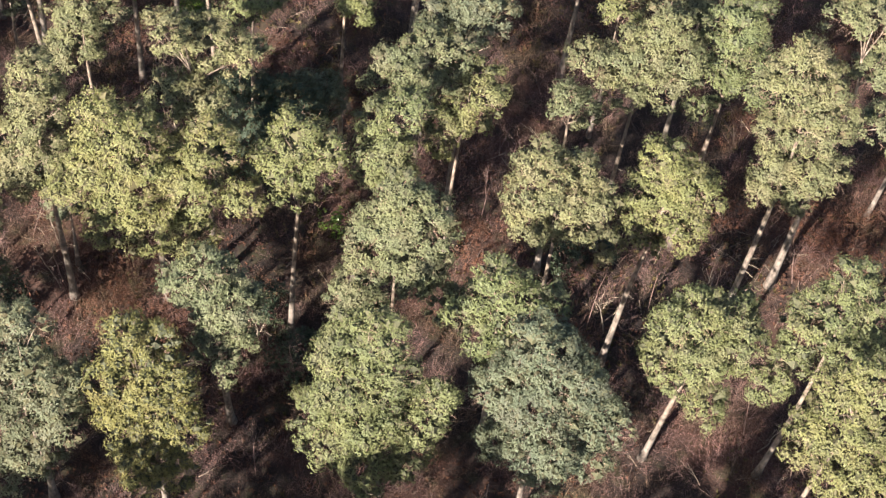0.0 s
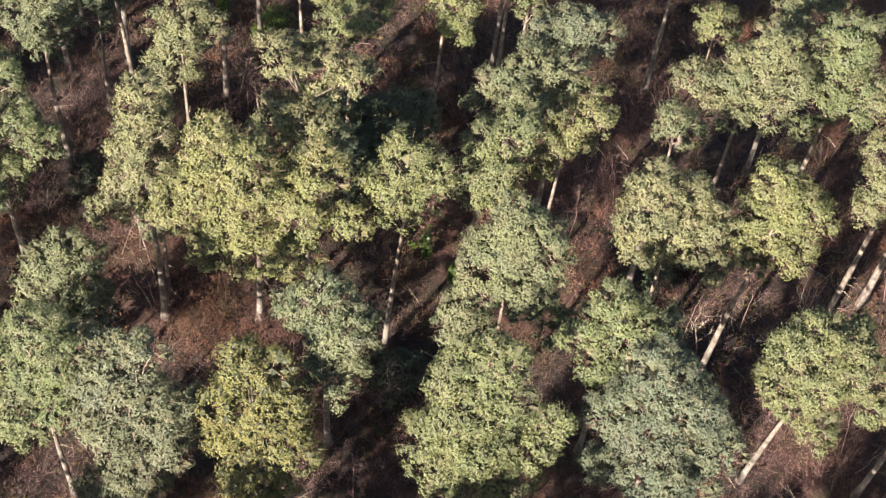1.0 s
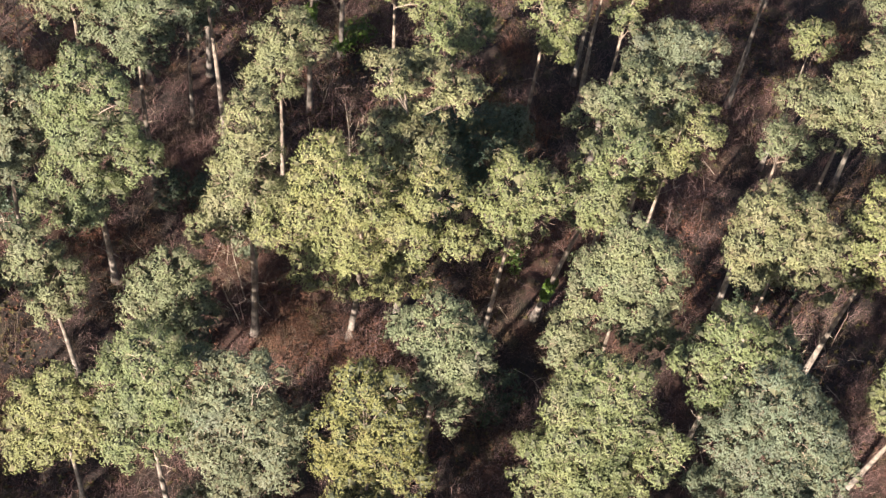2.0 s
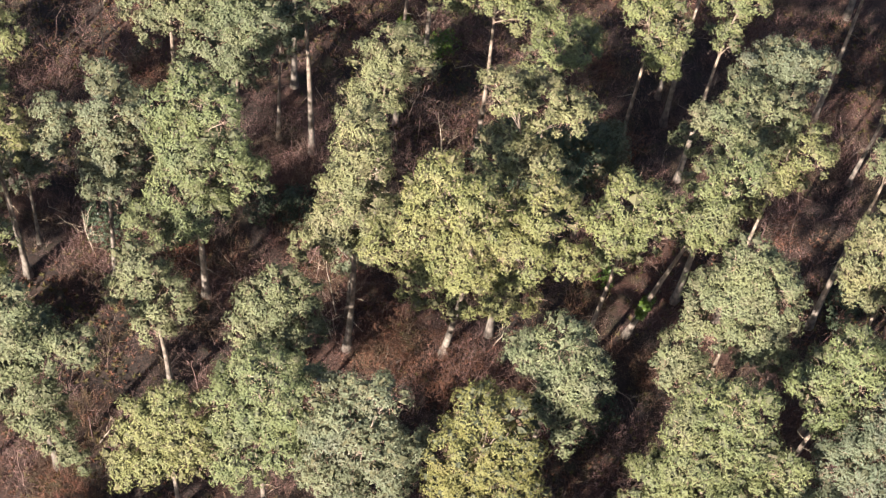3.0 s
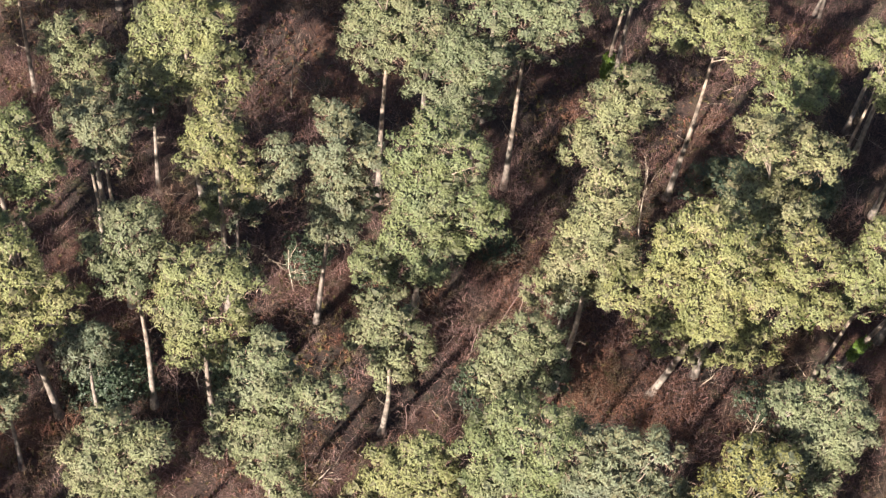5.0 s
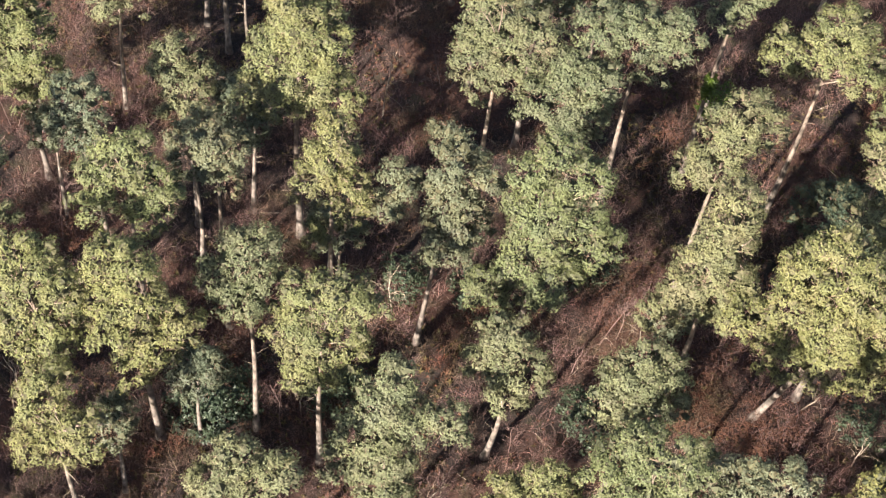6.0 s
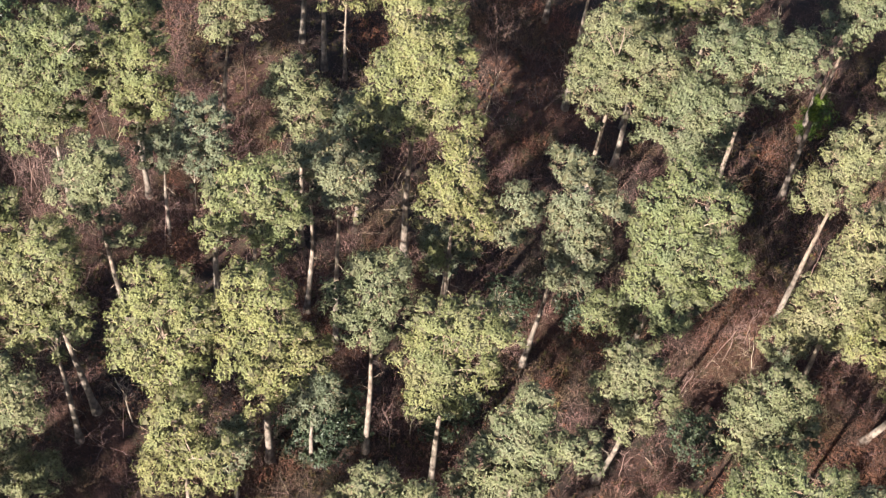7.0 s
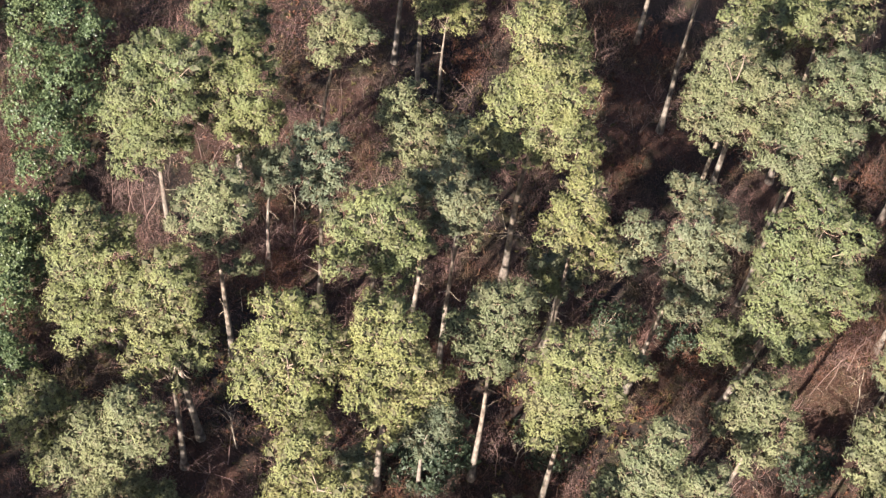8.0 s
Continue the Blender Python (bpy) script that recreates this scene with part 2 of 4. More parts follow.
def pine_foliage(rng, masses, detail=1.0, flat=0.6, lush=255):
    """Tuft centres and axes for a crown: rounded masses built up of dense, upturned clumps with gaps between them."""
    C, A, CORE = [], [], []
    for k, (mx, my, mz, r, b) in enumerate(masses):
        area = 4 * np.pi * ((2 * (r * b) ** 1.6 + (r * r) ** 1.6) / 3) ** (1 / 1.6)
        n = max(8, int(area / (0.29 if detail > 0.3 else 1.5)))
        d = rng.normal(size=(n, 3))
        d /= np.linalg.norm(d, axis=1)[:, None]
        d[:, 2] = np.where(d[:, 2] < -0.5, -d[:, 2], d[:, 2])
        swell = 1.0 + 0.14 * np.sin(3 * np.arctan2(d[:, 1], d[:, 0]) + 5.1 * k + mx) + 0.08 * np.sin(7 * d[:, 2] + 3 * k)
        deep = rng.uniform(0.72, 0.98, n)
        at = np.array([mx, my, mz]) + d * np.array([r, r, b]) * (swell * deep)[:, None]
        # boughs stand in whorls, rising a little outwards
        rise = 0.22 * np.hypot(at[:, 0] - mx, at[:, 1] - my)
        turn = 0.35 * np.sin(2 * np.arctan2(d[:, 1], d[:, 0]) + 3.3 * k + my)
        level = at[:, 2] - rise + turn
        at[:, 2] += 0.62 * (np.round(level / 1.05) * 1.05 - level)
        keep = np.ones(n, bool)
        for j, (ox, oy, oz, s, t) in enumerate(masses):
            if j != k:
                keep &= (((at - [ox, oy, oz]) / [s, s, t]) ** 2).sum(1) > 0.36
        at, d, deep = at[keep], d[keep], deep[keep]
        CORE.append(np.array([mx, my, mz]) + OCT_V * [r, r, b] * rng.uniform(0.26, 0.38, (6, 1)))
        n = len(at)
        out = d * [1, 1, 0.15] + rng.normal(0, 0.2, (n, 3)) + [0, 0, 0.2]
        out /= np.linalg.norm(out, axis=1)[:, None]
        side = np.cross(out, [0, 0, 1.0])
        side /= np.linalg.norm(side, axis=1)[:, None] + 1e-9
        up = np.cross(side, out)
        big = rng.uniform(0.24, 0.5, n) * min(1.12, 0.72 + 0.24 * r) * (1.0 if detail > 0.3 else 1.35)
        for c in range(n):
            per = max(5, int(lush * detail * big[c] ** 2 * (0.8 if deep[c] < 0.8 else 1.0)))
            e = rng.normal(size=(per, 3))
            e /= np.linalg.norm(e, axis=1)[:, None]
            e[:, 2] = np.where(e[:, 2] < -0.35, -e[:, 2], e[:, 2])
            inward = (e[:, :1] * out[c] + e[:, 1:2] * side[c] + e[:, 2:] * up[c]) @ d[c] < -0.25
            e[inward] *= -1
            bumps = 1.0 + 0.16 * np.sin(6 * e[:, 0] + c) * np.sin(6 * e[:, 1] + 2 * c)
            q = e * (big[c] * bumps * rng.uniform(0.72, 1.06, per))[:, None]
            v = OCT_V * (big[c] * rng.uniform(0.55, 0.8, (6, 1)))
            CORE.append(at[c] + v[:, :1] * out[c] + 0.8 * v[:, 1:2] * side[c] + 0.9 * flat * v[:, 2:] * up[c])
            C.append(at[c] + q[:, :1] * out[c] + 0.8 * q[:, 1:2] * side[c] + flat * q[:, 2:] * up[c])
            A.append(0.75 * e[:, :1] * out[c] + 0.9 * e[:, 1:2] * side[c] + 1.1 * e[:, 2:] * up[c] + [0, 0, 0.25] + 0.2 * out[c] + 0.7 * d[c] + rng.normal(0, 0.12, (per, 3)))
    return np.concatenate(C), np.concatenate(A), np.concatenate(CORE)


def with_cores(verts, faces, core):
    """Adds the opaque core under every clump's needles, coloured as needles in shade."""
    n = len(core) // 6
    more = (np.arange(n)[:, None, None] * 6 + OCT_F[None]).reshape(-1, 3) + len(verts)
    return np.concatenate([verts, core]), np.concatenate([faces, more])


def crown_twigs(rng, masses):
    """Thin brown twigs and dead sprays that show between the needles, most of them low in the crown."""
    V = []
    for mx, my, mz, r, b in masses:
        n = int(13 * 4 * np.pi * r * (r + b) / 2)
        d = rng.normal(size=(n, 3)) - [0, 0, 0.35]
        d /= np.linalg.norm(d, axis=1)[:, None]
        start = np.array([mx, my, mz]) + d * [r, r, b] * rng.uniform(0.4, 1.0, (n, 1))
        way = d * [1, 1, 0.4] + [0, 0, 0.15] + rng.normal(0, 0.35, (n, 3))
        way /= np.linalg.norm(way, axis=1)[:, None]
        side = np.cross(way, rng.normal(size=(n, 3)))
        side /= np.linalg.norm(side, axis=1)[:, None]
        w = rng.uniform(0.005, 0.009, (n, 1)) * side
        V.append(np.stack([start + w, start + way * rng.uniform(0.2, 0.5, (n, 1)), start - w], 1).reshape(-1, 3))
    V = np.concatenate(V)
    return V, np.arange(len(V)).reshape(-1, 3)


def scots_pine(x, y, tint, *masses, detail=1.0, coarse=1.0, group="pines of the wood", ivy=None):
    """A pine at (x, y). Each mass of its crown: offset from the foot in x and y, height, half width and, where it is flatter, half height. tint: 0 blue to 1 golden."""
    masses = [m if len(m) == 5 else (*m, 0.9 * m[3]) for m in masses]
    COUNT[0] += 1
    rng = np.random.default_rng(COUNT[0])
    z0 = float(ground_height(x, y)) - 0.05
    shade = 5 if tint < 0.08 else 6 if tint > 0.97 else 4 if tint > 0.9 else 3 if tint > 0.66 else 2 if tint > 0.47 else 1 if tint > 0.24 else 0
    tree = new("pine_tree")
    tree.location = (x, y, z0)
    tall = max(m[2] + m[4] for m in masses)
    leaning = "leaning " if math.hypot(masses[0][0], masses[0][1]) > 1.6 else ""
    size = "small" if tall < 12.6 else "tall"
    shape = "broad spreading" if len(masses) > 9 else "rounded" if len(masses) < 6 else "uneven layered"
    tagged(tree, f"{size} {leaning}Scots pine with {shape} {WORDS[shade]} crown and bare trunk", "tree", group)
    top = max(masses, key=lambda m: m[2] + 0.5 * m[4])
    w = np.array([m[3] ** 2 for m in masses])
    heart = (np.array([m[:3] for m in masses]) * w[:, None]).sum(0) / w.sum()
    bend = rng.normal(0, 0.12, 2)
    h = np.linspace(0, 1, 12)[:, None]
    tip = np.array([top[0], top[1], 0.5 * (top[2] + heart[2]) - 0.4])
    foot = np.zeros(3)
    knee = heart * 0.5
    knee[:2] += bend
    s = np.array([0, heart[2] / tip[2] * 0.5, max(heart[2] / tip[2], 0.75), 1.0])
    P = np.array([foot, knee, heart * (s[2] * tip[2] / heart[2]), tip])
    P[2, :2] = heart[:2]
    P[3, :2] = 0.6 * heart[:2] + 0.4 * tip[:2]
    line = np.stack([np.interp(h[:, 0] * tip[2], P[:, 2], P[:, k]) for k in range(3)], -1)
    for _ in range(2):
        line[1:-1] = (line[:-2] + 2 * line[1:-1] + line[2:]) / 4
    girth = 0.075 + 0.005 * tall + rng.uniform(-0.012, 0.02)
    rad = girth * (1 - 0.78 * h[:, 0]) * (1 + 0.55 * np.exp(-h[:, 0] * 40))
    part("trunk", mesh_from("trunk", *tubes([(line, rad)], 10), PINE_BARK, True), tree, "pale flaking pine trunk")
    C, A, core = pine_foliage(rng, masses, detail)
    size = rng.uniform(0.066, 0.118, len(C))
    needles = tufts(rng, C, A, size * coarse, 2, 0.62 if detail > 0.3 else 0.72, 0.36)
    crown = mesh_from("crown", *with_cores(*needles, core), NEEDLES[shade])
    crown.materials.append(SHADED_CORE)
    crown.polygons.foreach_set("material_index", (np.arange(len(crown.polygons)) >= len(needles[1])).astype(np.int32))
    part("crown", crown, tree)
    if detail > 0.3:
        part("dead_spray", mesh_from("dead_spray", *crown_twigs(rng, masses), CROWN_TWIG), tree, "thin brown twigs and dead sprays", "stuff")
    for mx, my, mz, r, b in masses[:4]:
        for k in range(2):
            a = rng.uniform(0, 2 * np.pi)
            end = np.array([mx + 0.75 * r * math.cos(a), my + 0.75 * r * math.sin(a), mz + rng.uniform(-0.3, 0.5) * b])
            z = np.clip(end[2] - rng.uniform(0.6, 1.8), 0.45 * tip[2], 0.96 * tip[2])
            start = np.array([np.interp(z, line[:, 2], line[:, 0]), np.interp(z, line[:, 2], line[:, 1]), z])
            f = np.linspace(0, 1, 5)[:, None]
            arm = start + (end - start) * f + np.array([0, 0, 0.25]) * np.sin(f * np.pi) + rng.normal(0, 0.06, (5, 3)) * f
            part("branch", mesh_from("branch", *tubes([(arm, 0.04 * (1 - 0.75 * f[:, 0]))], 5), PINE_BARK, True), tree)
    for k in range(rng.integers(2, 5)):
        z = rng.uniform(0.4, 0.8) * min(m[2] - m[4] for m in masses)
        a, n = rng.uniform(0, 2 * np.pi), rng.uniform(0.3, 0.9)
        start = np.array([np.interp(z, line[:, 2], line[:, 0]), np.interp(z, line[:, 2], line[:, 1]), z])
        arm = start + np.linspace(0, 1, 4)[:, None] * np.array([n * math.cos(a), n * math.sin(a), rng.uniform(-0.2, 0.3)]) + rng.normal(0, 0.03, (4, 3))
        part("dead_branch", mesh_from("dead_branch", *tubes([(arm, np.array([0.014, 0.011, 0.008, 0.004]))], 4), PALE_TWIG), tree)
    if ivy:
        n = 260
        z = rng.uniform(*ivy, n)
        a = rng.uniform(0, 2 * np.pi, n)
        d = np.stack([np.cos(a), np.sin(a), np.zeros(n)], -1)
        c = np.stack([np.interp(z, line[:, 2], line[:, 0]), np.interp(z, line[:, 2], line[:, 1]), z], -1) + d * rng.uniform(0.12, 0.26, (n, 1))
        part("ivy", mesh_from("ivy", *tufts(rng, c, d + [0, 0, 0.4], rng.uniform(0.1, 0.19, n), 5, 0.7), IVY), tree, "bright green ivy climbing the trunk")
    return tree


# foot, tint, then the masses of each crown
scots_pine(-29.4, 43.8, 0.22, (0.3, 1.6, 13.9, 0.9), (0.8, 0.1, 13.5, 1.3), (1.1, -0.8, 12.1, 1.3), (0.9, -1.5, 10.7, 1.1), (-1.5, -0.1, 13.1, 0.9), (-1.9, -0.1, 10.8, 0.8), (2.0, -0.1, 13.5, 0.8), (1.7, -0.1, 10.4, 0.9))
scots_pine(-24.9, 43.8, 0.50, (0.2, -0.9, 17.0, 1.0), (-0.5, -1.1, 15.7, 1.1), (0.2, -1.6, 14.4, 1.6), (1.4, -1.7, 16.8, 1.0), (-0.1, -2.1, 12.2, 1.5), (2.5, -1.6, 12.6, 1.0), (0.7, -2.6, 11.2, 1.3), (-1.9, -2.3, 9.2, 0.9), (-1.0, -1.7, 7.9, 0.9), (1.7, -1.6, 14.0, 1.0))
scots_pine(-25.4, 38.3, 0.45, (-0.2, -1.4, 12.9, 1.0), (-0.7, -1.4, 10.9, 1.0), (0.7, -1.4, 10.8, 1.1), (0.1, -1.6, 9.2, 0.9))
scots_pine(-29.6, 33.7, 0.42, (-0.0, -0.6, 15.1, 0.8), (-0.3, -0.6, 13.3, 1.1), (-0.8, -0.5, 10.8, 1.3), (0.7, -0.4, 11.7, 1.0), (-0.2, -0.9, 9.5, 1.2), (-1.9, -0.6, 7.3, 0.8), (-0.1, -0.6, 6.4, 1.2), (0.6, -0.7, 4.6, 0.9), (1.2, -0.7, 3.0, 0.7), (2.2, -0.6, 12.3, 0.9))
scots_pine(-32.8, 36.8, 0.50, (-0.6, -0.5, 14.8, 1.1), (0.6, -0.4, 15.1, 1.1), (-1.0, -0.7, 12.6, 1.1), (0.3, -0.6, 12.4, 1.4), (-0.5, -0.6, 9.6, 1.2), (1.7, -0.7, 15.2, 0.8))
scots_pine(-36.0, 38.0, 0.45, (-0.0, 0.3, 14.1, 1.1), (-1.1, 0.4, 12.1, 1.1), (-0.5, -0.4, 11.5, 1.0), (0.4, 0.4, 11.7, 1.0))
scots_pine(-33.6, 43.5, 0.50, (0.1, -0.6, 16.6, 0.7), (-0.1, -0.3, 14.7, 1.2), (-0.6, -0.8, 13.3, 1.1), (0.6, -0.7, 13.1, 1.1), (0.7, -0.6, 11.4, 0.7), (-0.5, -0.6, 9.1, 0.8))
scots_pine(-35.9, 48.8, 0.60, (-0.4, -1.5, 20.0, 1.4), (0.3, -1.5, 18.1, 1.4), (-0.2, -1.2, 15.5, 1.6), (1.2, -1.2, 16.3, 1.2), (0.9, -2.1, 15.0, 1.2), (2.1, -1.7, 13.3, 0.9), (-1.3, -1.7, 15.3, 0.8), (-1.8, -0.9, 11.7, 1.0), (-0.3, -1.7, 12.7, 1.0), (0.6, -1.7, 12.6, 0.7))
scots_pine(-27.6, 51.6, 0.45, (-0.8, -1.0, 17.2, 0.9), (-0.2, 0.2, 14.1, 1.6), (-1.0, -0.6, 13.3, 1.2), (0.8, -0.9, 14.5, 1.3), (1.5, -1.0, 15.6, 0.9), (-0.7, -1.3, 12.2, 0.8), (0.6, -1.1, 12.9, 1.0))
scots_pine(-24.2, 49.9, 0.40, (-0.1, -0.1, 14.3, 1.2), (-0.9, -0.6, 12.8, 1.4), (0.5, -0.7, 12.9, 1.3), (1.1, -0.7, 14.6, 1.0), (0.2, -1.2, 11.9, 1.0))
scots_pine(-21.3, 53.4, 0.45, (-2.2, -1.7, 15.3, 1.2), (-0.7, -1.6, 15.3, 1.3), (0.8, -1.7, 15.3, 1.2), (0.4, -1.5, 13.2, 0.9), (1.4, -1.8, 15.9, 0.8))
scots_pine(-17.4, 48.4, 0.40, (0.4, -0.5, 15.7, 1.0), (0.0, -0.8, 14.5, 1.2), (1.5, -0.6, 15.0, 0.8), (-0.3, -0.5, 12.4, 1.2), (-1.3, -0.6, 11.5, 0.8))
scots_pine(-17.7, 42.1, 0.40, (0.1, -0.1, 17.1, 1.1), (0.2, -0.3, 15.2, 1.2), (-0.1, -0.8, 13.9, 1.3), (-0.5, -0.6, 11.8, 1.3), (1.2, -0.5, 12.1, 1.1), (-1.6, -1.0, 10.2, 1.0), (0.8, -1.2, 10.9, 0.9))
scots_pine(-13.1, 42.5, 0.70, (-1.0, -3.1, 18.8, 0.9), (-1.1, -2.2, 16.0, 1.3), (0.2, -3.2, 17.1, 1.4), (-1.5, -3.0, 14.7, 1.2), (1.8, -2.7, 15.2, 1.4), (0.1, -3.6, 14.8, 1.5), (-2.9, -2.3, 12.1, 1.1), (3.3, -3.0, 16.9, 1.1), (2.6, -3.3, 14.7, 1.2), (-1.2, -3.0, 11.1, 1.2), (1.1, -3.3, 11.7, 1.4), (2.5, -3.5, 11.6, 1.1), (4.6, -3.1, 14.1, 0.9), (3.1, -2.7, 17.8, 0.7))
scots_pine(-9.9, 50.0, 0.75, (0.1, -0.3, 15.7, 1.3), (-0.7, -0.9, 15.1, 1.0), (0.8, -0.7, 16.0, 0.8))
scots_pine(-11.0, 44.0, 0.40, (-1.4, -0.6, 19.3, 0.9), (0.1, 0.5, 17.6, 1.2), (1.6, 0.3, 17.4, 1.0), (-0.5, 0.2, 16.4, 0.9), (-1.1, -1.4, 16.3, 1.0), (0.1, -1.5, 16.0, 1.1), (1.1, -2.2, 16.5, 0.9))
scots_pine(-12.9, 54.3, 0.50, (0.2, -0.9, 14.0, 1.2), (1.4, -1.1, 13.4, 1.2), (-0.9, -1.1, 14.4, 1.1), (-2.1, -1.1, 13.8, 1.1), (-0.0, -1.1, 15.7, 1.3))
scots_pine(-6.9, 41.7, 0.72, (0.4, -0.6, 16.6, 1.1), (-0.2, -0.7, 14.7, 1.1), (1.0, -0.6, 14.3, 1.1), (0.4, -0.7, 12.7, 0.9), (1.7, -0.8, 15.9, 0.8))
scots_pine(-4.3, 45.2, 0.60, (2.1, -2.3, 17.1, 1.0), (1.0, -2.0, 15.8, 1.0), (1.4, -2.4, 14.4, 1.2), (0.8, -2.3, 12.5, 0.9), (1.9, -2.4, 12.9, 0.8), ivy=(2.7, 4.7))
scots_pine(-0.2, 50.7, 0.20, (0.1, -0.5, 15.0, 1.5), (-1.0, -0.7, 14.7, 1.1), (1.1, -0.8, 15.6, 0.9))
scots_pine(-2.0, 47.5, 0.35, (0.4, 0.2, 15.3, 1.3), (-0.8, -0.6, 15.6, 0.8), (1.4, -0.6, 16.2, 0.9), (-1.5, -0.6, 15.1, 0.7), (-0.2, -1.9, 15.5, 1.0), (1.2, -0.8, 14.6, 0.9), (-1.7, -0.2, 13.3, 0.8))
scots_pine(0.1, 46.6, 0.50, (0.6, -0.1, 15.2, 0.9), (1.0, -0.9, 15.2, 0.8), (0.1, -0.4, 13.3, 1.1), (-0.8, -0.9, 12.8, 1.1), (-0.9, -0.9, 11.4, 0.7))
scots_pine(-1.9, 38.3, 0.42, (-0.0, 0.1, 17.4, 1.0), (1.0, -0.1, 16.8, 1.1), (-0.1, -0.3, 16.0, 1.4), (-1.0, -0.3, 15.0, 1.2), (1.3, -0.4, 15.6, 1.2), (0.6, -1.0, 14.8, 1.4), (-1.0, -0.9, 14.2, 1.0), (2.2, -0.8, 11.6, 0.9), (-1.6, -0.8, 11.8, 1.0), (-1.0, -0.8, 10.1, 1.1), (-2.0, -1.4, 11.3, 0.8), (1.0, -1.3, 13.5, 0.9))
scots_pine(-2.1, 32.8, 0.52, (-0.6, 0.1, 15.1, 1.3), (0.4, -0.7, 16.8, 0.9), (-1.6, -0.7, 15.0, 0.9), (-0.8, -0.8, 13.6, 1.5), (0.6, -0.8, 14.3, 1.1), (-0.0, -0.5, 10.5, 1.8), (-2.0, -0.8, 10.4, 1.2), (-1.4, -1.3, 9.1, 1.2), (2.1, -0.0, 10.2, 1.3), (2.8, -0.7, 12.7, 0.8), (0.2, -0.6, 7.2, 1.6), (0.2, -0.7, 5.2, 1.0), (1.7, -0.7, 7.3, 1.0))
scots_pine(3.0, 37.9, 0.70, (-0.7, -2.4, 16.8, 0.9), (-1.1, -2.0, 14.5, 1.1), (0.2, -2.3, 15.2, 1.2), (1.6, -1.8, 14.8, 0.7), (-0.9, -2.6, 13.3, 1.1), (-0.2, -2.4, 11.3, 0.9), (-1.7, -2.4, 14.1, 0.8))
scots_pine(5.0, 33.4, 0.20, (-1.2, -0.4, 16.8, 1.0), (-0.3, -0.3, 15.2, 1.3), (-1.4, -0.4, 13.7, 1.2), (0.7, -0.8, 14.5, 1.3), (-2.2, -0.4, 12.6, 1.0), (-0.3, -0.9, 12.7, 1.7), (2.0, -0.4, 11.4, 1.1), (-1.3, 0.9, 5.9, 1.2), (0.0, -1.8, 10.9, 1.4), (2.0, -0.4, 8.3, 1.2), (0.5, -0.4, 6.1, 1.0), (2.9, -0.5, 10.9, 0.7))
scots_pine(4.5, 41.2, 0.35, (-1.1, -0.6, 17.6, 1.0), (0.3, -0.2, 16.6, 1.1), (-1.2, -0.7, 15.7, 1.1), (0.3, -0.7, 15.3, 1.4), (1.3, -0.6, 15.8, 1.0), (-1.2, -0.6, 14.0, 1.0), (1.0, -0.6, 13.8, 0.9), (-0.3, -0.7, 13.1, 0.7), (2.1, -0.8, 13.0, 0.7))
scots_pine(8.4, 42.4, 0.74, (0.2, -0.2, 16.7, 1.0), (-0.1, 0.1, 14.6, 1.1), (1.3, -0.1, 15.6, 1.0), (1.0, -0.1, 14.0, 1.5), (2.2, -0.4, 15.1, 0.8), (-0.4, -0.3, 12.6, 0.9), (0.3, -0.3, 11.4, 0.7), (1.9, -0.3, 12.3, 0.8))
scots_pine(10.7, 37.4, 0.60, (-0.3, -1.9, 16.0, 1.1), (-1.1, -2.4, 15.7, 1.1), (1.2, -1.2, 14.7, 1.2), (-1.2, -2.2, 13.2, 1.1), (0.3, -2.3, 13.7, 1.3), (1.7, -2.1, 14.3, 1.2), (-0.4, -2.4, 11.5, 0.9), (1.0, -2.4, 9.9, 0.9), (-1.6, -2.5, 13.0, 0.7))
scots_pine(16.2, 37.4, 0.56, (-0.3, -0.6, 17.9, 0.9), (-0.6, -0.6, 15.7, 1.2), (1.0, -0.6, 15.6, 1.2), (-1.3, -0.6, 14.2, 1.1), (-1.1, -0.7, 11.6, 0.9), (0.9, -0.6, 13.0, 1.2), (-1.6, -0.7, 9.6, 0.9), (2.2, -0.6, 12.5, 1.0))
scots_pine(16.6, 33.1, 0.50, (-0.8, -0.6, 16.9, 1.2), (0.1, -0.6, 17.7, 1.1), (-1.2, -0.6, 13.7, 1.1), (0.1, -0.5, 14.0, 1.4), (0.3, -0.7, 10.8, 1.0), (1.8, -0.6, 11.1, 1.2), (-1.2, -0.7, 11.9, 0.8))
scots_pine(14.4, 46.1, 0.34, (-0.9, -0.6, 20.3, 1.1), (-1.2, -0.5, 18.7, 1.3), (0.2, -0.6, 18.7, 1.2), (0.4, -0.5, 16.4, 1.4), (-0.9, -0.6, 15.9, 1.0), (1.2, -0.7, 16.8, 0.9), (-0.6, -0.6, 13.6, 1.1), (0.8, -0.6, 13.8, 1.3), (-0.7, -0.7, 12.0, 0.9), (0.7, -0.7, 11.4, 0.8), (1.8, -0.7, 13.8, 0.9))
scots_pine(11.6, 50.2, 0.52, (-0.1, -0.3, 17.8, 1.3), (-0.5, -0.6, 16.5, 1.3), (0.7, -0.5, 15.6, 1.2), (-0.5, -0.6, 14.3, 1.1), (-0.9, -0.9, 12.1, 0.7), (0.9, -1.1, 14.7, 1.1))
scots_pine(7.6, 49.2, 0.46, (0.8, -0.0, 17.3, 1.2), (0.1, -0.3, 15.9, 1.3), (1.5, -0.8, 16.4, 1.1), (-0.8, -0.7, 15.4, 1.1), (-2.2, -0.8, 15.2, 1.1), (-0.6, -1.2, 14.5, 1.0), (0.9, -0.8, 14.7, 1.1))
